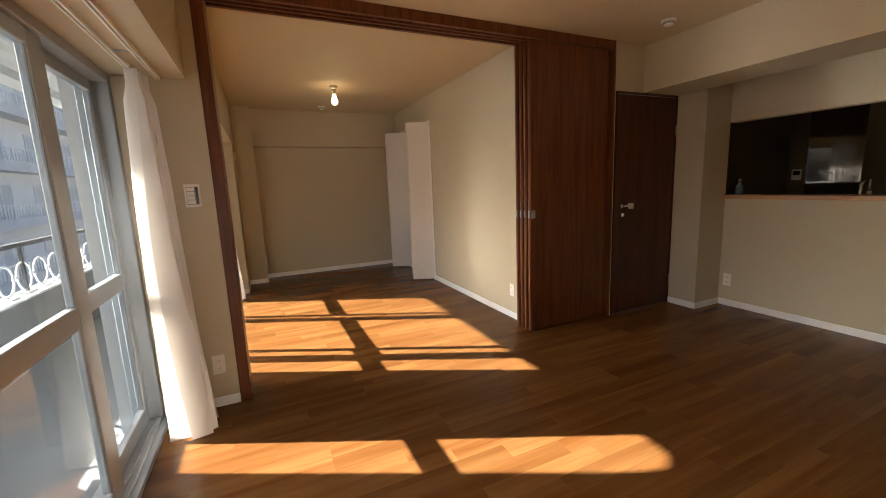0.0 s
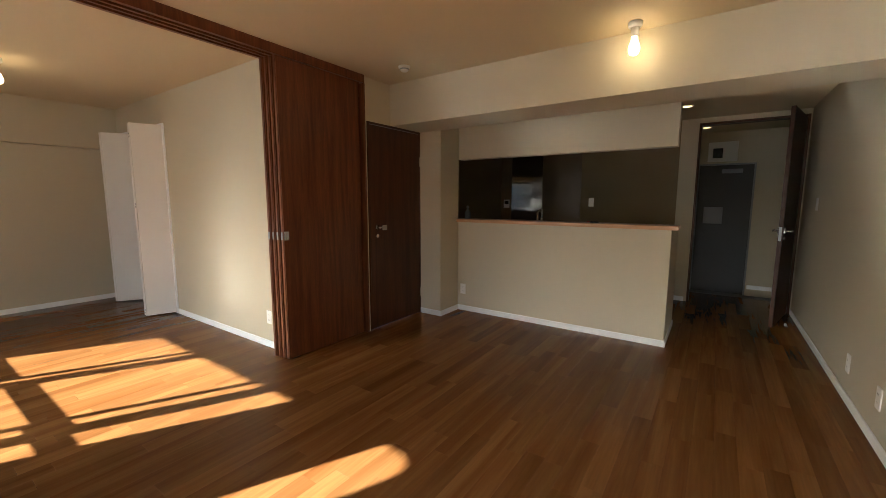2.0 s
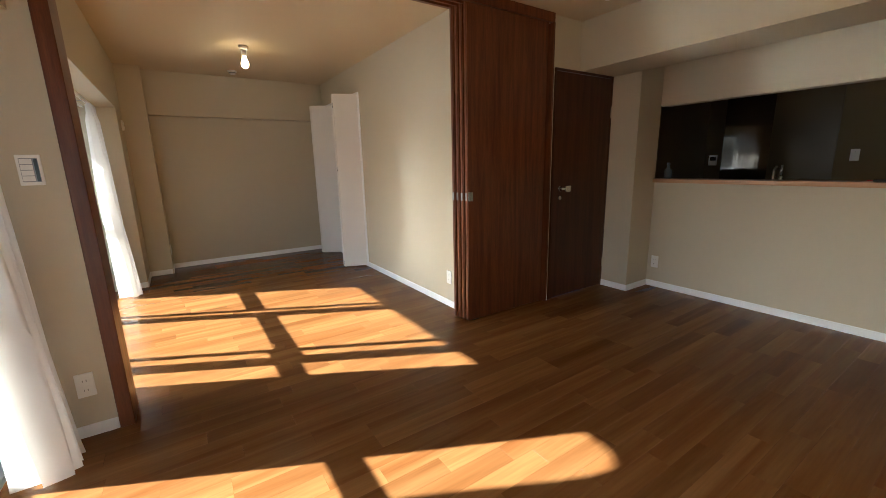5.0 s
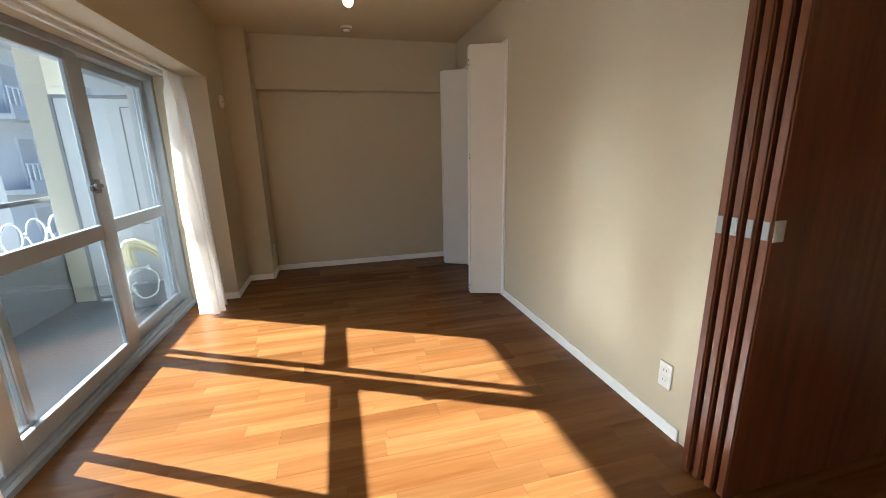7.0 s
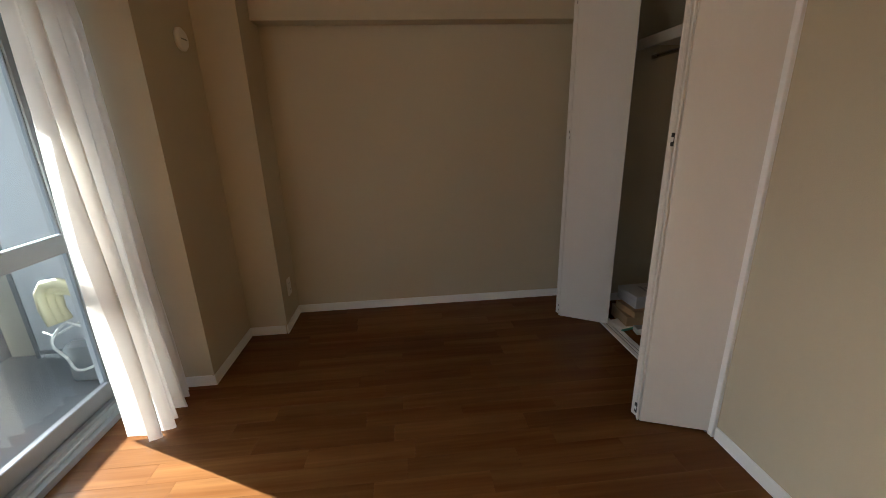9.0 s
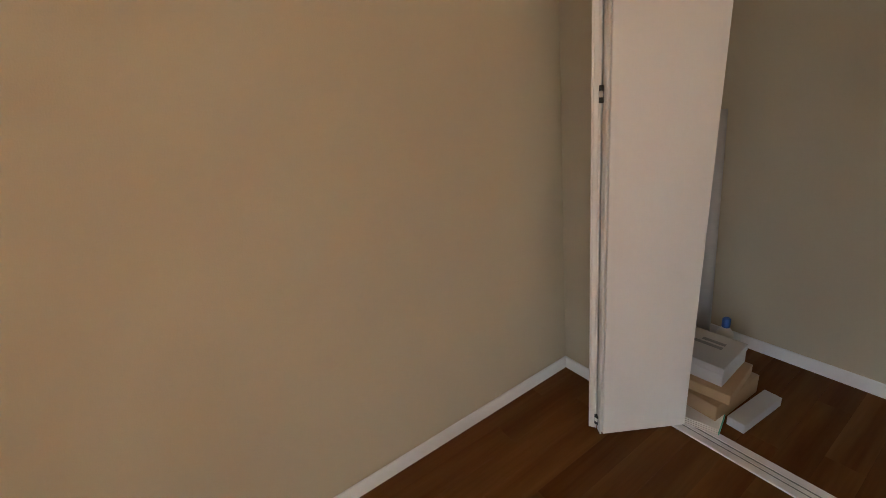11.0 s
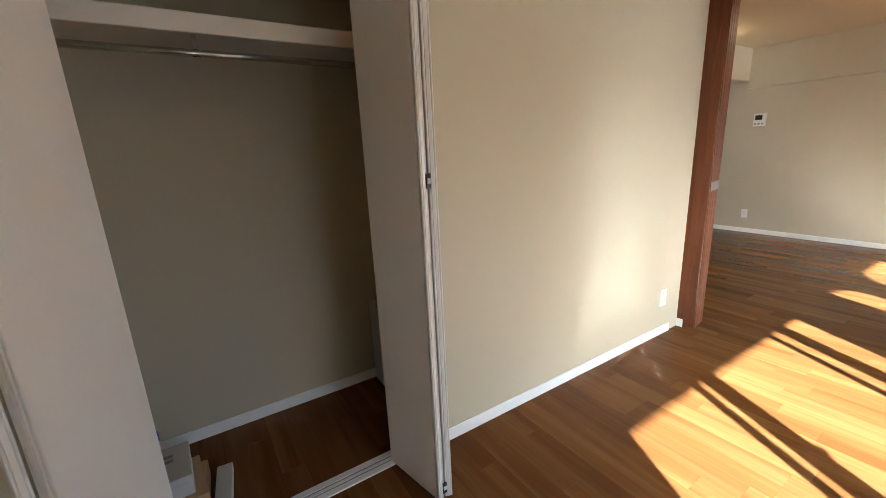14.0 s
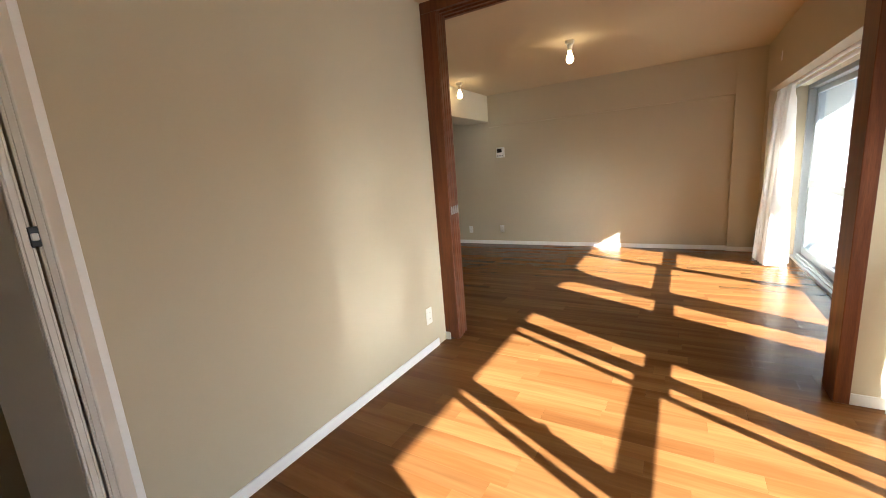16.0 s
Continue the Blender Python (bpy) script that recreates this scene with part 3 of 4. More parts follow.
part("latch_plate", boxes((-0.7675, -0.7652, -0.030, -0.006, 0.9, 1.04), bevel=0.001), ALU, lf, "grey metal latch plate")
lever(lf, -0.71, 0.0005, 1.0, 1, 1)
lever(lf, -0.71, -0.0365, 1.0, 1, -1)
ed = empty("door_3", (7.95, 0.71, -0.1), "grey steel entry door at the end of the hall", "door", "structure")
part("leaf", boxes((0.02, 0.06, -0.33, 0.33, 0.0, 1.92), bevel=0.002), ENTRY, ed)
part("door_frame", boxes((-0.01, 0.10, -0.35, -0.331, 0, 1.94), (-0.01, 0.10, 0.331, 0.35, 0, 1.94), (-0.01, 0.10, -0.331, 0.331, 1.921, 1.94), bevel=0.002), GREY, ed)
part("mail_slot", boxes((0.008, 0.0195, 0.0, 0.24, 1.05, 1.3), bevel=0.003), GREY, ed, "grey mail box cover")
part("door_closer", boxes((-0.02, 0.0195, -0.2, 0.05, 1.80, 1.86), bevel=0.004), GREY, ed)
bk = empty("breaker_box", (7.95, 0.77, 1.87), "white breaker box with a dark window above the entry door", "breaker box")
part("case", boxes((-0.07, -0.0005, -0.18, 0.18, 0, 0.28), bevel=0.008, seg=2), PLASTIC, bk)
part("window", boxes((-0.073, -0.0705, 0.0, 0.12, 0.05, 0.19)), SCREEN, bk)
for x, y in ((5.76, 1.12), (7.38, 0.98)):
    dl = empty("downlight", (x, y, KC), "small warm recessed ceiling downlight", "downlight")
    part("ring", lathe([(0.045, -0.006), (0.055, -0.006), (0.058, -0.0005), (0.045, -0.0005), (0.045, -0.006)], 24, cap=False), WHITE, dl)
    part("lens", lathe([(0.0, -0.004), (0.044, -0.004), (0.044, -0.001), (0.0, -0.001)], 24), SPOT, dl)

# ---- closet ----
ct = empty("closet_frame", (WB, 6.48, 0), "white wooden closet frame and floor track", "door frame", "structure")
part("jamb", boxes((-0.016, 0.105, -0.675, -0.645, 0, 2.128), bevel=0.003), WHITE, ct)
part("jamb", boxes((-0.016, 0.105, 0.685, 0.720, 0, 2.128), bevel=0.003), WHITE, ct)
part("head", boxes((-0.014, 0.105, -0.645, 0.685, 2.113, 2.128), bevel=0.002), WHITE, ct)
part("floor_track", boxes((0.008, 0.035, -0.645, 0.685, 0, 0.007), (0.035, 0.043, -0.645, 0.685, 0, 0.003), (0.043, 0.057, -0.645, 0.685, 0, 0.006), (0.057, 0.065, -0.645, 0.685, 0, 0.003), (0.065, 0.093, -0.645, 0.685, 0, 0.007)), WHITE, ct)
part("track_groove", boxes((0.0355, 0.0425, -0.645, 0.685, 0.0032, 0.0042), (0.0575, 0.0645, -0.645, 0.685, 0.0032, 0.0042)), GREY, ct)


def bifold(label, hinge, fold, slide, inner):
    """A folded pair of closet leaves: from the jamb to the fold edge and back to the track."""
    b = empty("bifold_door", (*hinge, 0.0), label, "closet door", group="closet doors")
    T = 0.028
    for k, (p, q) in enumerate(((hinge, fold), (slide, fold))):
        p, q = Vector(p), Vector(q)
        d = (q - p)
        L, a = d.length, math.degrees(math.atan2(d.y, d.x))
        s = (1 if k == 0 else -1) * inner
        lo, hi = (0.002, T + 0.002) if s < 0 else (-T - 0.002, -0.002)
        bm = boxes((0.0, L - 0.012, lo, hi, 0.014, 2.106), (L - 0.0122, L, lo + 0.007, hi - 0.007, 0.0145, 2.1055), (L - 0.006, L - 0.0002, lo, lo + 0.0069, 0.0142, 2.1058), (L - 0.006, L - 0.0002, hi - 0.0069, hi, 0.0142, 2.1058), bevel=0.0018)
        ob = part("leaf", bm, LEAF, b)
        ob.matrix_local = pose(p.x - hinge[0], p.y - hinge[1], 0, 0, 0, a)
    f = Vector(fold) - Vector(hinge)
    for z in (0.06, 1.238, 1.98):
        h = part("hinge", boxes((f.x - 0.005, f.x + 0.004, f.y - 0.009, f.y + 0.009, z - 0.024, z + 0.024), bevel=0.0015), BLACK, b, "small black and white hinge")
        part("hinge_knuckle", boxes((f.x - 0.007, f.x + 0.004, f.y - 0.007, f.y + 0.007, z - 0.0088, z + 0.0088), bevel=0.002), PLASTIC, h)
    part("pivot", boxes((-0.03, 0.0, -0.012, 0.012, 0, 0.0135)), GREY, b)
    return b


bifold("white folded closet door pair beside the bedroom wall", (2.612, 5.850), (2.33, 5.957), (2.632, 6.018), -1)
bifold("white folded closet door pair beside the far corner", (2.612, 7.150), (2.376, 7.005), (2.652, 6.835), 1)
shelf = empty("closet_shelf", (2.98, 6.495, 1.768), "white closet shelf with a thick front edge", "shelf")
part("board", boxes((-0.10, 0.343, -0.693, 0.693, 0.0, 0.03), bevel=0.002), LEAF, shelf)
part("front_edge", boxes((-0.12, -0.1003, -0.693, 0.693, -0.03, 0.032), bevel=0.003), LEAF, shelf)
rod = empty("hanging_rod", (2.98, 6.495, 1.702), "chrome hanging rod below the closet shelf", "clothes rod")
part("rod", tube([(0, -0.69, 0), (0, 0.69, 0)], 0.0125, 14), CHROME, rod)
part("bracket", boxes((-0.004, 0.004, -0.008, 0.008, 0.0127, 0.0655), (-0.006, 0.006, -0.012, 0.012, -0.017, -0.0128), bevel=0.001), CHROME, rod)
for s in (-1, 1):
    part("socket", tube([(0, s * 0.6935, 0), (0, s * 0.683, 0)], 0.024, 16), CHROME, rod)

# things on the closet floor
def carton(name, at, size, rz, mat, label, writing=False, lid=0.0):
    w, d, h = size
    c = empty(name, at, label, "box", rz=rz)
    part("body", boxes((-w / 2, w / 2, -d / 2, d / 2, 0, h - lid), bevel=0.002), mat, c)
    if lid:
        part("lid", boxes((-w / 2 - 0.002, w / 2 + 0.002, -d / 2 - 0.002, d / 2 + 0.002, h - lid + 0.0005, h), bevel=0.002), mat, c)
    if writing:
        for k, (a, b) in enumerate(((0.05, 0.4), (0.46, 0.62))):
            part("printed_line", boxes((w * (0.02 + 0.14 * k), w * (0.10 + 0.14 * k), d * (-0.25), d * (0.25 - 0.1 * k), h, h + 0.0012)), GREY, c)
    return c


carton("cardboard_box", (2.885, 6.845, 0.0), (0.30, 0.22, 0.085), -4, CARD, "flat brown cardboard box on the closet floor")
carton("cardboard_box", (2.88, 6.835, 0.0852), (0.25, 0.20, 0.045), 6, CARD, "flat brown cardboard box in a stack")
carton("shoe_box", (2.895, 6.875, 0.1305), (0.22, 0.21, 0.085), 3, GREYBOX, "pale grey carton with printed writing on top of a stack", True, 0.03)
carton("flat_carton", (2.885, 6.68, 0.0), (0.25, 0.06, 0.04), -6, GREYBOX, "narrow pale grey carton on the closet floor")
pp = empty("paper_bundle", (2.712, 6.80, 0.0), "loose white paper sheets with a green edge", "papers", rz=14)
for k in range(5):
    o = part("sheet", boxes((-0.06 + 0.006 * k, 0.055 + 0.004 * k, -0.075, 0.072 - 0.004 * k, 0.004 * k, 0.004 * k + 0.0032)), PAPER, pp)
part("green_edge", boxes((-0.05, 0.06, -0.079, -0.0755, 0.002, 0.018)), material("green_paper_edge", (0.12, 0.42, 0.30), 0.6), pp)
tubebox = empty("rolled_sheet", (3.22, 7.05, 0), "pale rolled sheet leaning upright in the closet", "roll")
part("roll", tube([(0, 0, 0.0), (0.02, 0.05, 1.1)], 0.05, 16), GREYBOX, tubebox)
blue = empty("spray_bottle", (3.09, 6.889, 0.0), "small white bottle with a blue cap on the closet floor", "bottle")
part("body", lathe([(0.0, 0), (0.03, 0), (0.032, 0.01), (0.032, 0.18), (0.014, 0.21)], 14), PLASTIC, blue)
part("cap", lathe([(0.015, 0.2105), (0.016, 0.215), (0.016, 0.25), (0.01, 0.255)], 12), material("blue_cap", (0.05, 0.14, 0.45), 0.4), blue)


def paper_bag():
    g = empty("paper_bag", (3.165, 5.787, 0.0), "white paper carrier bag with twisted handles in the closet", "bag")
    bm = bmesh.new()
    w, d, h = 0.14, 0.035, 0.50
    lower = [bm.verts.new(p) for p in ((-w, -d, 0), (w, -d, 0), (w, d, 0), (-w, d, 0))]
    upper = [bm.verts.new(p) for p in ((-w - 0.004, -d + 0.01, h), (w + 0.004, -d + 0.012, h), (w, d + 0.006, h - 0.006), (-w, d + 0.01, h + 0.004))]
    bm.faces.new(list(reversed(lower)))
    for k in range(4):
        bm.faces.new((lower[k], lower[(k + 1) % 4], upper[(k + 1) % 4], upper[k]))
    bmesh.ops.solidify(bm, geom=list(bm.faces), thickness=0.003)
    part("body", bm, PAPER, g)
    for y in (-d + 0.018, d - 0.004):
        part("bag_handle", tube([(-0.05, y, h - 0.03), (-0.045, y, h + 0.06), (-0.02, y, h + 0.10), (0.02, y, h + 0.10), (0.045, y, h + 0.06), (0.05, y, h - 0.03)], 0.0035, 6), CARD, g)


paper_bag()

# ---- fixtures ----
def pendant(x, y):
    p = empty("ceiling_bulb", (x, y, C), "lit bare warm bulb in a white ceiling socket", "ceiling lamp", group="ceiling bulbs")
    part("rose", lathe([(0.0, -0.034), (0.036, -0.034), (0.042, -0.026), (0.042, 0.0), (0.0, 0.0)], 24), PLASTIC, p)
    part("socket", lathe([(0.0, -0.092), (0.020, -0.092), (0.023, -0.089), (0.026, -0.0345), (0.0, -0.0345)], 20), PLASTIC, p)
    part("bulb", lathe([(0.0, -0.204), (0.014, -0.202), (0.028, -0.192), (0.034, -0.174), (0.034, -0.160), (0.028, -0.136), (0.019, -0.112), (0.018, -0.0925)], 20), BULB, p, "glowing warm bulb")


for x, y in ((3.60, 1.30), (1.99, 2.05), (1.386, 5.68)):
    pendant(x, y)


def smoke_alarm(x, y):
    a = empty("smoke_alarm", (x, y, C), "round white smoke alarm on the ceiling", "smoke alarm", group="smoke alarms")
    part("base", lathe([(0.0, -0.012), (0.05, -0.012), (0.052, -0.008), (0.052, 0), (0.0, 0)], 28), PLASTIC, a)
    part("sensor", lathe([(0.0, -0.042), (0.024, -0.042), (0.034, -0.034), (0.04, -0.0125), (0.0, -0.0125)], 28), PLASTIC, a)
    part("vent_ring", lathe([(0.036, -0.030), (0.0385, -0.029), (0.0415, -0.020), (0.039, -0.019)], 28, cap=False), GREY, a)


smoke_alarm(3.42, 3.08)
smoke_alarm(1.415, 6.85)


def wall_plate(name, label, category, at, rz, w, h, holes):
    """A plastic plate on a wall that faces -y before turning; holes are (x, z, w, h) marks or rockers."""
    p = empty(name, at, label, category, rz=rz)
    part("plate", boxes((-w / 2, w / 2, -0.008, -0.0003, -h / 2, h / 2), bevel=0.0022, seg=2), PLASTIC, p)
    for n, mat, x, z, a, b, deep in holes:
        part(n, boxes((x - a / 2, x + a / 2, -0.0085 - deep, -0.0082, z - b / 2, z + b / 2)), mat, p)


def outlet_holes():
    rows = [("socket_face", PLASTIC, 0, 0.024, 0.036, 0.036, 0.001), ("socket_face", PLASTIC, 0, -0.024, 0.036, 0.036, 0.001)]
    for z in (0.024, -0.024):
        for x in (-0.007, 0.007):
            rows.append(("slot", BLACK, x, z, 0.0025, 0.010, 0.0015))
    return rows


SWITCH = [("rocker", PLASTIC, 0, 0, 0.04, 0.085, 0.002), ("indicator", GREY, 0.0, 0.03, 0.004, 0.008, 0.0028)]
for at, rz in (((0.174, P0, 0.268), 0), ((WB, 3.965, 0.275), -90), ((4.60, 3.195, 0.258), -90), ((3.625, 0.0, 0.265), 180), ((4.22, 0.0, 0.25), 180), ((0.49, 7.18, 0.28), 90)):
    wall_plate("outlet", "white double wall outlet", "outlet", at, rz, 0.07, 0.12, outlet_holes())
wall_plate("light_switch", "white rocker light switch", "switch", (5.80, 0.0, 1.27), 180, 0.07, 0.12, SWITCH)
wall_plate("light_switch", "white rocker light switch on the short wall stub", "switch", (0.195, P1, 1.30), 180, 0.07, 0.12, SWITCH)
wall_plate("light_switch", "white rocker light switch on the kitchen wall", "switch", (6.589, 2.275, 1.27), -90, 0.07, 0.12, SWITCH)
wall_plate("heater_remote", "dark grey water heater remote on the kitchen panel", "remote control", (6.585, 3.60, 1.24), -90, 0.10, 0.13, [("screen", SCREEN, 0, 0.02, 0.07, 0.05, 0.001)])
wall_plate("switch_panel", "white four-way switch panel with dark display strip", "switch", (0.160, P0, 1.284), 0, 0.078, 0.128,
           [("inset", GREY, 0.0, 0, 0.058, 0.100, 0.0004)] + [("rocker", PLASTIC, -0.008, 0.0355 - 0.0237 * k, 0.038, 0.021, 0.003) for k in range(4)] + [("display_strip", SCREEN, 0.022, 0, 0.011, 0.094, 0.002)])
ic = empty("intercom", (3.59, 0.0, 1.535), "white wall intercom with a small dark screen", "intercom")
part("case", boxes((-0.07, 0.07, 0.0003, 0.028, -0.082, 0.082), bevel=0.005, seg=2), PLASTIC, ic)
part("screen", boxes((-0.03, 0.05, 0.0281, 0.0295, 0.0, 0.06)), SCREEN, ic)
for k in range(3):
    part("button", boxes((-0.05 + 0.04 * k, -0.025 + 0.04 * k, 0.0281, 0.031, -0.06, -0.042), bevel=0.001), GREY, ic)
cp = empty("cover_plate", (0.20, 0.86, 2.17), "small cream cover plate on the window beam", "cover plate")
part("plate", boxes((0.0003, 0.006, -0.018, 0.018, -0.045, 0.045), bevel=0.002), WHITE, cp)
vt = empty("wall_vent", (0.25, 6.865, 1.765), "round cream wall vent cover", "vent")
part("cover", tube([(0.0003, 0, 0), (0.012, 0, 0), (0.02, 0, 0)], [0.055, 0.055, 0.045], 24), WHITE, vt)
part("slot", boxes((0.0205, 0.022, -0.03, 0.03, -0.003, 0.003)), GREY, vt)

# ---- balcony and outside ----
solid("balcony_floor", boxes((-1.55, -0.28, -2.0, 9.0, -0.30, -0.10)), BALCONYFLOOR, "grey sheeted balcony floor", "balcony floor")
solid("balcony_ceiling", boxes((-1.55, -0.28, -2.0, 9.0, 2.62, 2.80)), CONCRETE, "pale painted balcony ceiling", "balcony ceiling")
solid("outer_wall", boxes((-0.50, -0.28, -2.0, 0.30, -0.1, 2.62), (-0.33, -0.28, 6.50, 9.0, -0.1, 2.62), (-0.50, -0.28, 0.30, 6.50, SOF, 2.62), (-0.34, -0.28, P0, P1, -0.1, SOF)), CONCRETE, "pale painted outer wall of the balcony", "wall")

solid("balcony_upstand", boxes((-0.36, -0.282, 0.30, 6.50, -0.1, -0.034)), BALCONYFLOOR, "grey sheeted upstand under the balcony windows", "upstand")


def arch_spandrel(bm, y, sy, z, r, x0, x1, seg=8):
    """The filled rounded corner between a pillar and the beam over a balcony bay."""
    pts = [(y, z)] + [(y + sy * (r - r * math.sin(k / seg * math.pi / 2)), z - (r - r * math.cos(k / seg * math.pi / 2))) for k in range(seg + 1)]
    a = [bm.verts.new((x0, p[0], p[1])) for p in pts]
    b = [bm.verts.new((x1, p[0], p[1])) for p in pts]
    bm.faces.new(a)
    bm.faces.new(list(reversed(b)))
    n = len(pts)
    for k in range(n):
        bm.faces.new((a[k], a[(k + 1) % n], b[(k + 1) % n], b[k]))


bm = boxes((-1.55, -1.38, -2.0, 9.0, 2.37, 2.62), (-1.55, -1.38, -2.0, -0.35, -0.3, 0.55), (-1.55, -1.38, 7.75, 9.0, -0.3, 0.55), (-1.55, -1.38, 3.42, 3.68, -0.1, 2.37), (-1.55, -1.38, 7.45, 7.75, -0.1, 2.37), (-1.55, -1.38, -0.35, -0.1, -0.1, 2.37))
for y, sy in ((3.42, -1), (3.68, 1), (-0.1, 1)):
    arch_spandrel(bm, y, sy, 2.37, 0.3, -1.55, -1.38)
solid("balcony_wall", bm, CONCRETE, "pale concrete balcony piers and beam with round-cornered openings", "balcony wall")
PARAPET = material("grey_parapet_panel", (0.17, 0.175, 0.18), 0.75, vary=0.1, scale=2, fine=60, bump=0.08)
solid("balcony_parapet", boxes((-1.54, -1.39, -0.1, 3.42, -0.3, 0.47), (-1.54, -1.39, 3.68, 7.45, -0.3, 0.47)), PARAPET, "dark grey balcony parapet panel", "parapet")
solid("balcony_sill", boxes((-1.56, -1.37, -0.1, 3.42, 0.47, 0.49), (-1.56, -1.37, 3.68, 7.45, 0.47, 0.49)), ORNAMENT, "white ledge along the balcony parapet", "ledge")


def railing(y0, y1):
    r = empty("balcony_railing", (-1.46, (y0 + y1) / 2, 0.49), "white ring-patterned balcony railing with a dark top rail", "railing", group="balcony railings")
    h = (y1 - y0) / 2
    part("top_rail", boxes((-0.03, 0.03, -h, h, 0.41, 0.45), bevel=0.006, seg=2), RAILMETAL, r)
    n = int((y1 - y0) / 0.29)
    for k in range(n):
        yc = -h + (k + 0.5) * (y1 - y0) / n
        part("ring", tube([(0, yc + 0.118 * math.cos(a * math.tau / 24), 0.15 + 0.125 * math.sin(a * math.tau / 24)) for a in range(24)], 0.009, 8, closed=True), ORNAMENT, r)
        part("foot", boxes((-0.05, 0.05, yc - 0.07, yc + 0.07, 0.0, 0.02), bevel=0.006, seg=2), ORNAMENT, r)
        part("knot", lathe([(0.006, 0.127), (0.02, 0.134), (0.026, 0.15), (0.02, 0.166), (0.006, 0.173)], 12, at=(0, yc + (y1 - y0) / n / 2 - (0.03 if k == n - 1 else 0), 0)), ORNAMENT, r)
    for k in range(5):
        yc = -h + 0.02 + k * (2 * h - 0.04) / 4
        part("post", boxes((-0.012, 0.012, yc - 0.012, yc + 0.012, 0.0, 0.41), bevel=0.002), RAILMETAL, r)


railing(-0.1, 3.42)
railing(3.68, 7.45)
scr = empty("balcony_partition", (-0.85, 7.12, -0.1), "pale partition board between two balconies in a metal frame", "partition")
part("board", boxes((-0.30, 0.49, -0.006, 0.006, 0.06, 1.91)), BOARD, scr)
part("frame", boxes((-0.33, -0.30, -0.015, 0.015, 0.0, 1.94), (0.49, 0.51, -0.015, 0.015, 0, 1.94), (-0.30, 0.49, -0.015, 0.015, 1.91, 1.94), (-0.30, 0.49, -0.015, 0.015, 0.03, 0.06), bevel=0.003), GREY, scr)
part("seam_strip", boxes((0.19, 0.2, -0.011, -0.0065, 0.75, 1.84), (0.2, 0.26, -0.011, -0.0065, 1.83, 1.84), (0.2, 0.25, -0.011, -0.0065, 0.75, 0.76)), GREY, scr, "thin grey edge strip")
solid("balcony_end_wall", boxes((-1.38, -1.20, 7.16, 7.45, -0.1, 2.37)), material("cream_painted_pier", (0.62, 0.58, 0.48), 0.8), "cream painted pier at the end of the balcony", "pier")
hose = empty("hose_coil", (-0.42, 6.78, -0.1), "cream wrapped air-conditioner pipes bent over on the balcony", "pipe coil")
for k in range(3):
    o, q = 0.052 * k, 0.03 * k
    part("pipe", tube([(0.05, 0.02 + q, 0.44 - o), (-0.02, 0.0 + q, 0.55 - o), (-0.10, -0.02 + q, 0.62 - o * 0.8), (-0.18, -0.02 + q, 0.65 - o * 0.7), (-0.25, -0.02 + q, 0.64 - o * 0.6), (-0.285 + o * 0.3, -0.02 + q, 0.59 - o * 0.5), (-0.29 + o * 0.3, -0.02 + q, 0.50 - o * 0.3), (-0.27 + o * 0.3, -0.02 + q, 0.40)], 0.027, 10), HOSE, hose)
part("cable", tube([(-0.17 + 0.12 * math.cos(a * math.tau / 24), -0.03 + 0.02 * math.sin(a), 0.26 + 0.15 * math.sin(a * math.tau / 24)) for a in range(24)], 0.008, 6, closed=True), PLASTIC, hose)
part("cable", tube([(-0.33, -0.03, 0.36), (-0.28, -0.03, 0.33), (-0.2, -0.03, 0.37), (-0.1, -0.03, 0.42)], 0.007, 6), PLASTIC, hose)
part("bracket_foot", boxes((-0.30, 0.10, 0.01, 0.10, 0.0, 0.24), bevel=0.01), GREY, hose)

# out of view; acts as a reflector that brightens facades and balcony
solid("ground", boxes((-600, 600, -600, 600, -12.2, -12.0)), BOUNCE_GROUND, "unseen pale ground far below the flat that bounces sunlight up", "ground")


def house(at, size, storeys, bays, rz, label):
    """A plain far block with storeys, windows with frames, balconies and a parapet roof."""
    w, d, h = size
    b = empty("apartment_building", at, label, "building", rz=rz)
    part("wall", boxes((-d, 0, -w / 2, w / 2, 0, h)), FACADE, b)
    part("roof", boxes((-d - 0.2, 0.2, -w / 2 - 0.2, w / 2 + 0.2, h, h + 0.7)), CONCRETE, b)
    sh = h / storeys
    for s in range(storeys):
        slab = part("balcony", boxes((0, 1.0, -w / 2, w / 2, s * sh - 0.1, s * sh + 0.1), (0.9, 1.0, -w / 2, w / 2, s * sh + 0.1, s * sh + 0.45)), CONCRETE, b)
        part("balustrade", boxes(*[(0.93, 0.97, -w / 2 + 0.3 * k, -w / 2 + 0.3 * k + 0.06, s * sh + 0.45, s * sh + 1.1) for k in range(int(w / 0.3))], (0.91, 0.99, -w / 2, w / 2, s * sh + 1.1, s * sh + 1.16)), ORNAMENT, slab)
        for k in range(bays):
            y = -w / 2 + (k + 0.5) * w / bays
            win = part("window", boxes((0.0, 0.05, y - 1.0, y + 1.0, s * sh + 0.3, s * sh + 2.2)), FACADEGLASS, b)
            part("window_frame", boxes((0.0, 0.08, y - 1.06, y - 1.0, s * sh + 0.24, s * sh + 2.26), (0.0, 0.08, y + 1.0, y + 1.06, s * sh + 0.24, s * sh + 2.26), (0.0, 0.08, y - 1.0, y + 1.0, s * sh + 2.2, s * sh + 2.26), (0.0, 0.08, y - 0.03, y + 0.03, s * sh + 0.3, s * sh + 2.2)), ORNAMENT, win)


house((-12, 46, -12), (46, 8, 24), 8, 10, 0, "pale apartment block with balconies across the way")
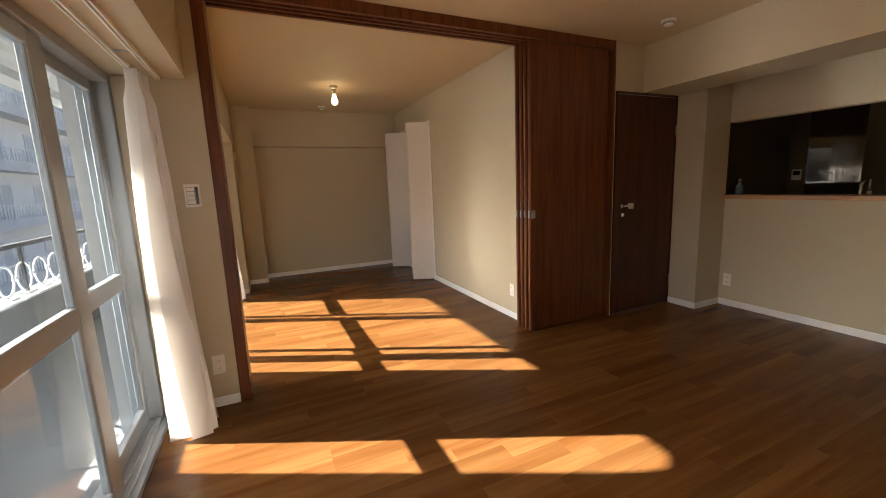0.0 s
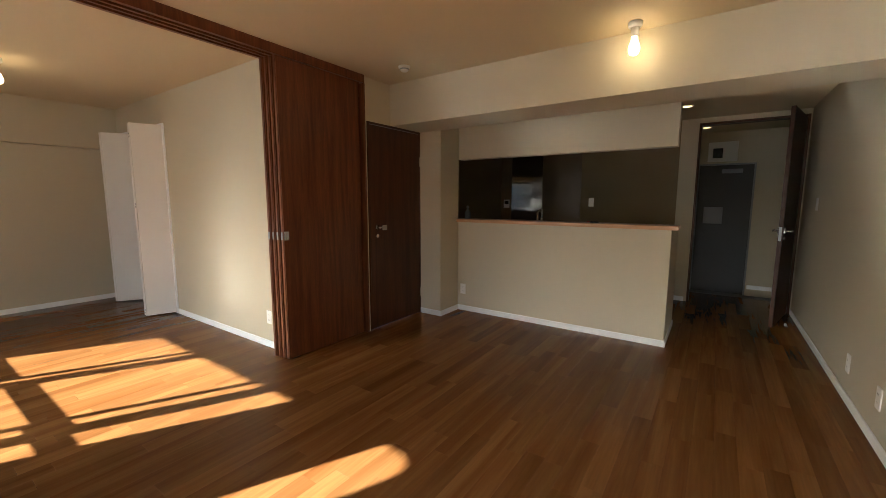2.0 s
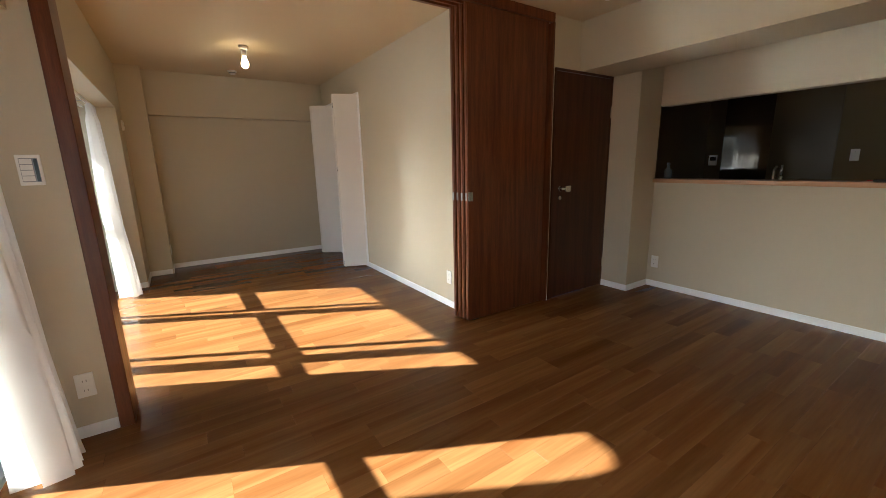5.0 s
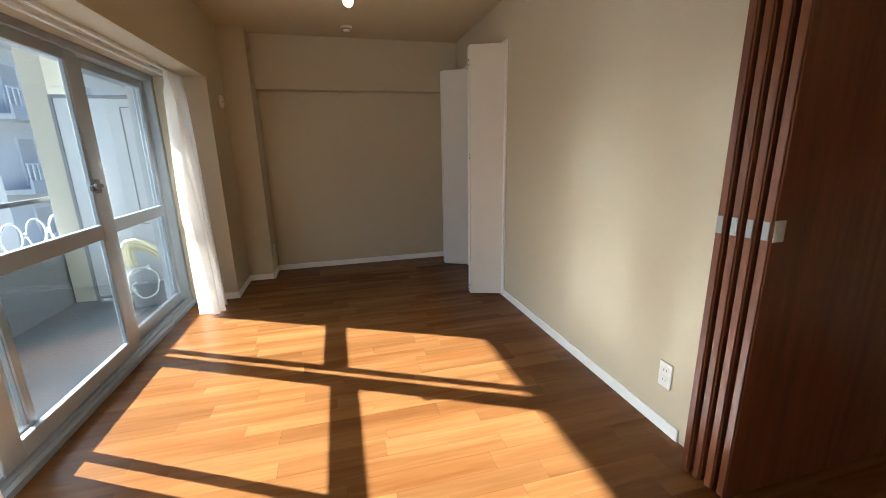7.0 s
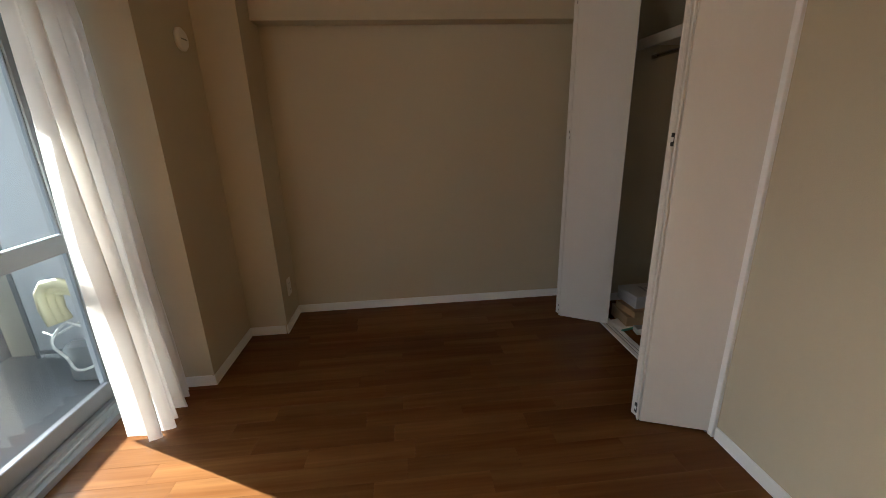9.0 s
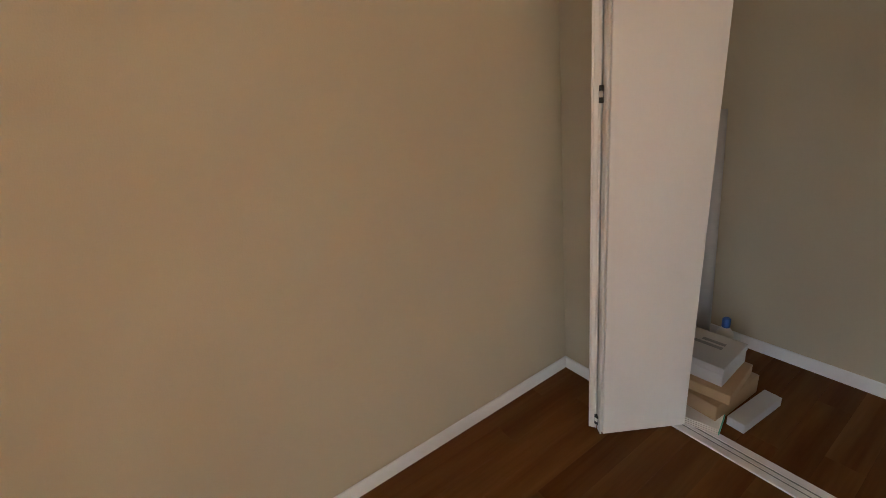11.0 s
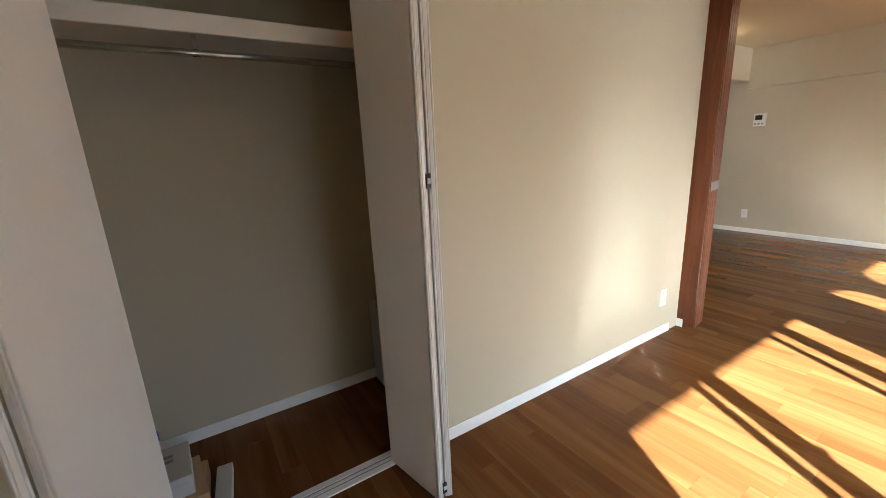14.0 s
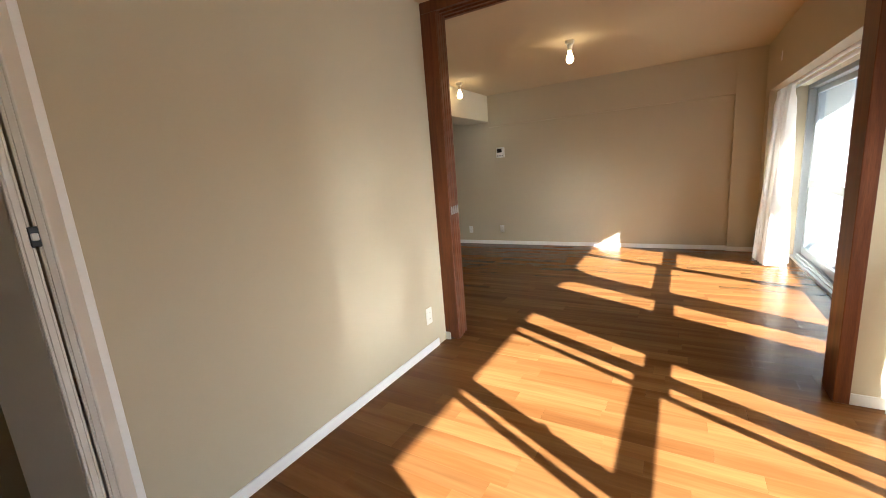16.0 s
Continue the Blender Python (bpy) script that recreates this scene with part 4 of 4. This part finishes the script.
house((-60, -6, -12), (26, 12, 15), 5, 6, 5, "pale apartment block in the distance")

# ---- floor planks ----
solid("floor", boxes((-0.13, 6.6, 0.0, 3.70, -0.05, -0.0135), (-0.13, 3.34, 3.70, FAR, -0.05, -0.0135), (6.6, 7.25, 0, 1.12, -0.05, -0.0135)), UNDER, "red-brown varnished plank floor", "floor")
solid("entry_floor", boxes((7.25, 8.1, 0.0, 1.12, -0.15, -0.10)), STONE, "dark tiled entry floor", "floor")
floor_ob = bpy.data.objects["floor"]
PW = 0.101


def plank_into(bm, x, y, L):
    """One floor strip with eased edges, its top at floor level."""
    e = 0.0004
    lo = [bm.verts.new(p) for p in ((x + 0.0001, y + 0.0001, -0.013), (x + L - 0.0001, y + 0.0001, -0.013), (x + L - 0.0001, y + PW - 0.0001, -0.013), (x + 0.0001, y + PW - 0.0001, -0.013))]
    mid = [bm.verts.new((v.co.x, v.co.y, -e)) for v in lo]
    top = [bm.verts.new(p) for p in ((x + e, y + e, 0), (x + L - e, y + e, 0), (x + L - e, y + PW - e, 0), (x + e, y + PW - e, 0))]
    for A, B in ((lo, mid), (mid, top)):
        for k in range(4):
            bm.faces.new((A[k], A[(k + 1) % 4], B[(k + 1) % 4], B[k]))
    bm.faces.new(top)


strip_meshes = {}
rest = bmesh.new()
rnd = random.Random(4)
for j in range(int(FAR / PW) + 1):
    y = j * PW
    x_end = 7.25 if y < 1.02 else (6.6 if y < 3.65 else 3.325)
    x = -0.13 - 0.6 * rnd.random()
    while x < x_end - 0.02:
        step = rnd.choice((0.455, 0.606, 0.606, 0.758, 0.909))
        a, b = max(x, -0.13), min(x + step, x_end)
        L = round(b - a, 3)
        x += step
        if L < 0.03:
            continue
        if (y > 3.5 and a < 2.62) or a < 0.9:
            if L not in strip_meshes:
                bm = bmesh.new()
                plank_into(bm, 0, 0, L)
                strip_meshes[L] = mesh_of("plank", bm, FLOOR, False)
            o = new("plank", strip_meshes[L])
            o.parent = floor_ob
            o.matrix_local = pose(a, y, 0)
        else:
            plank_into(rest, a, y, L)
far_planks = new("planks", mesh_of("planks", rest, FLOOR_JOINED, False))
far_planks.parent = floor_ob
tagged(far_planks, kind="stuff")
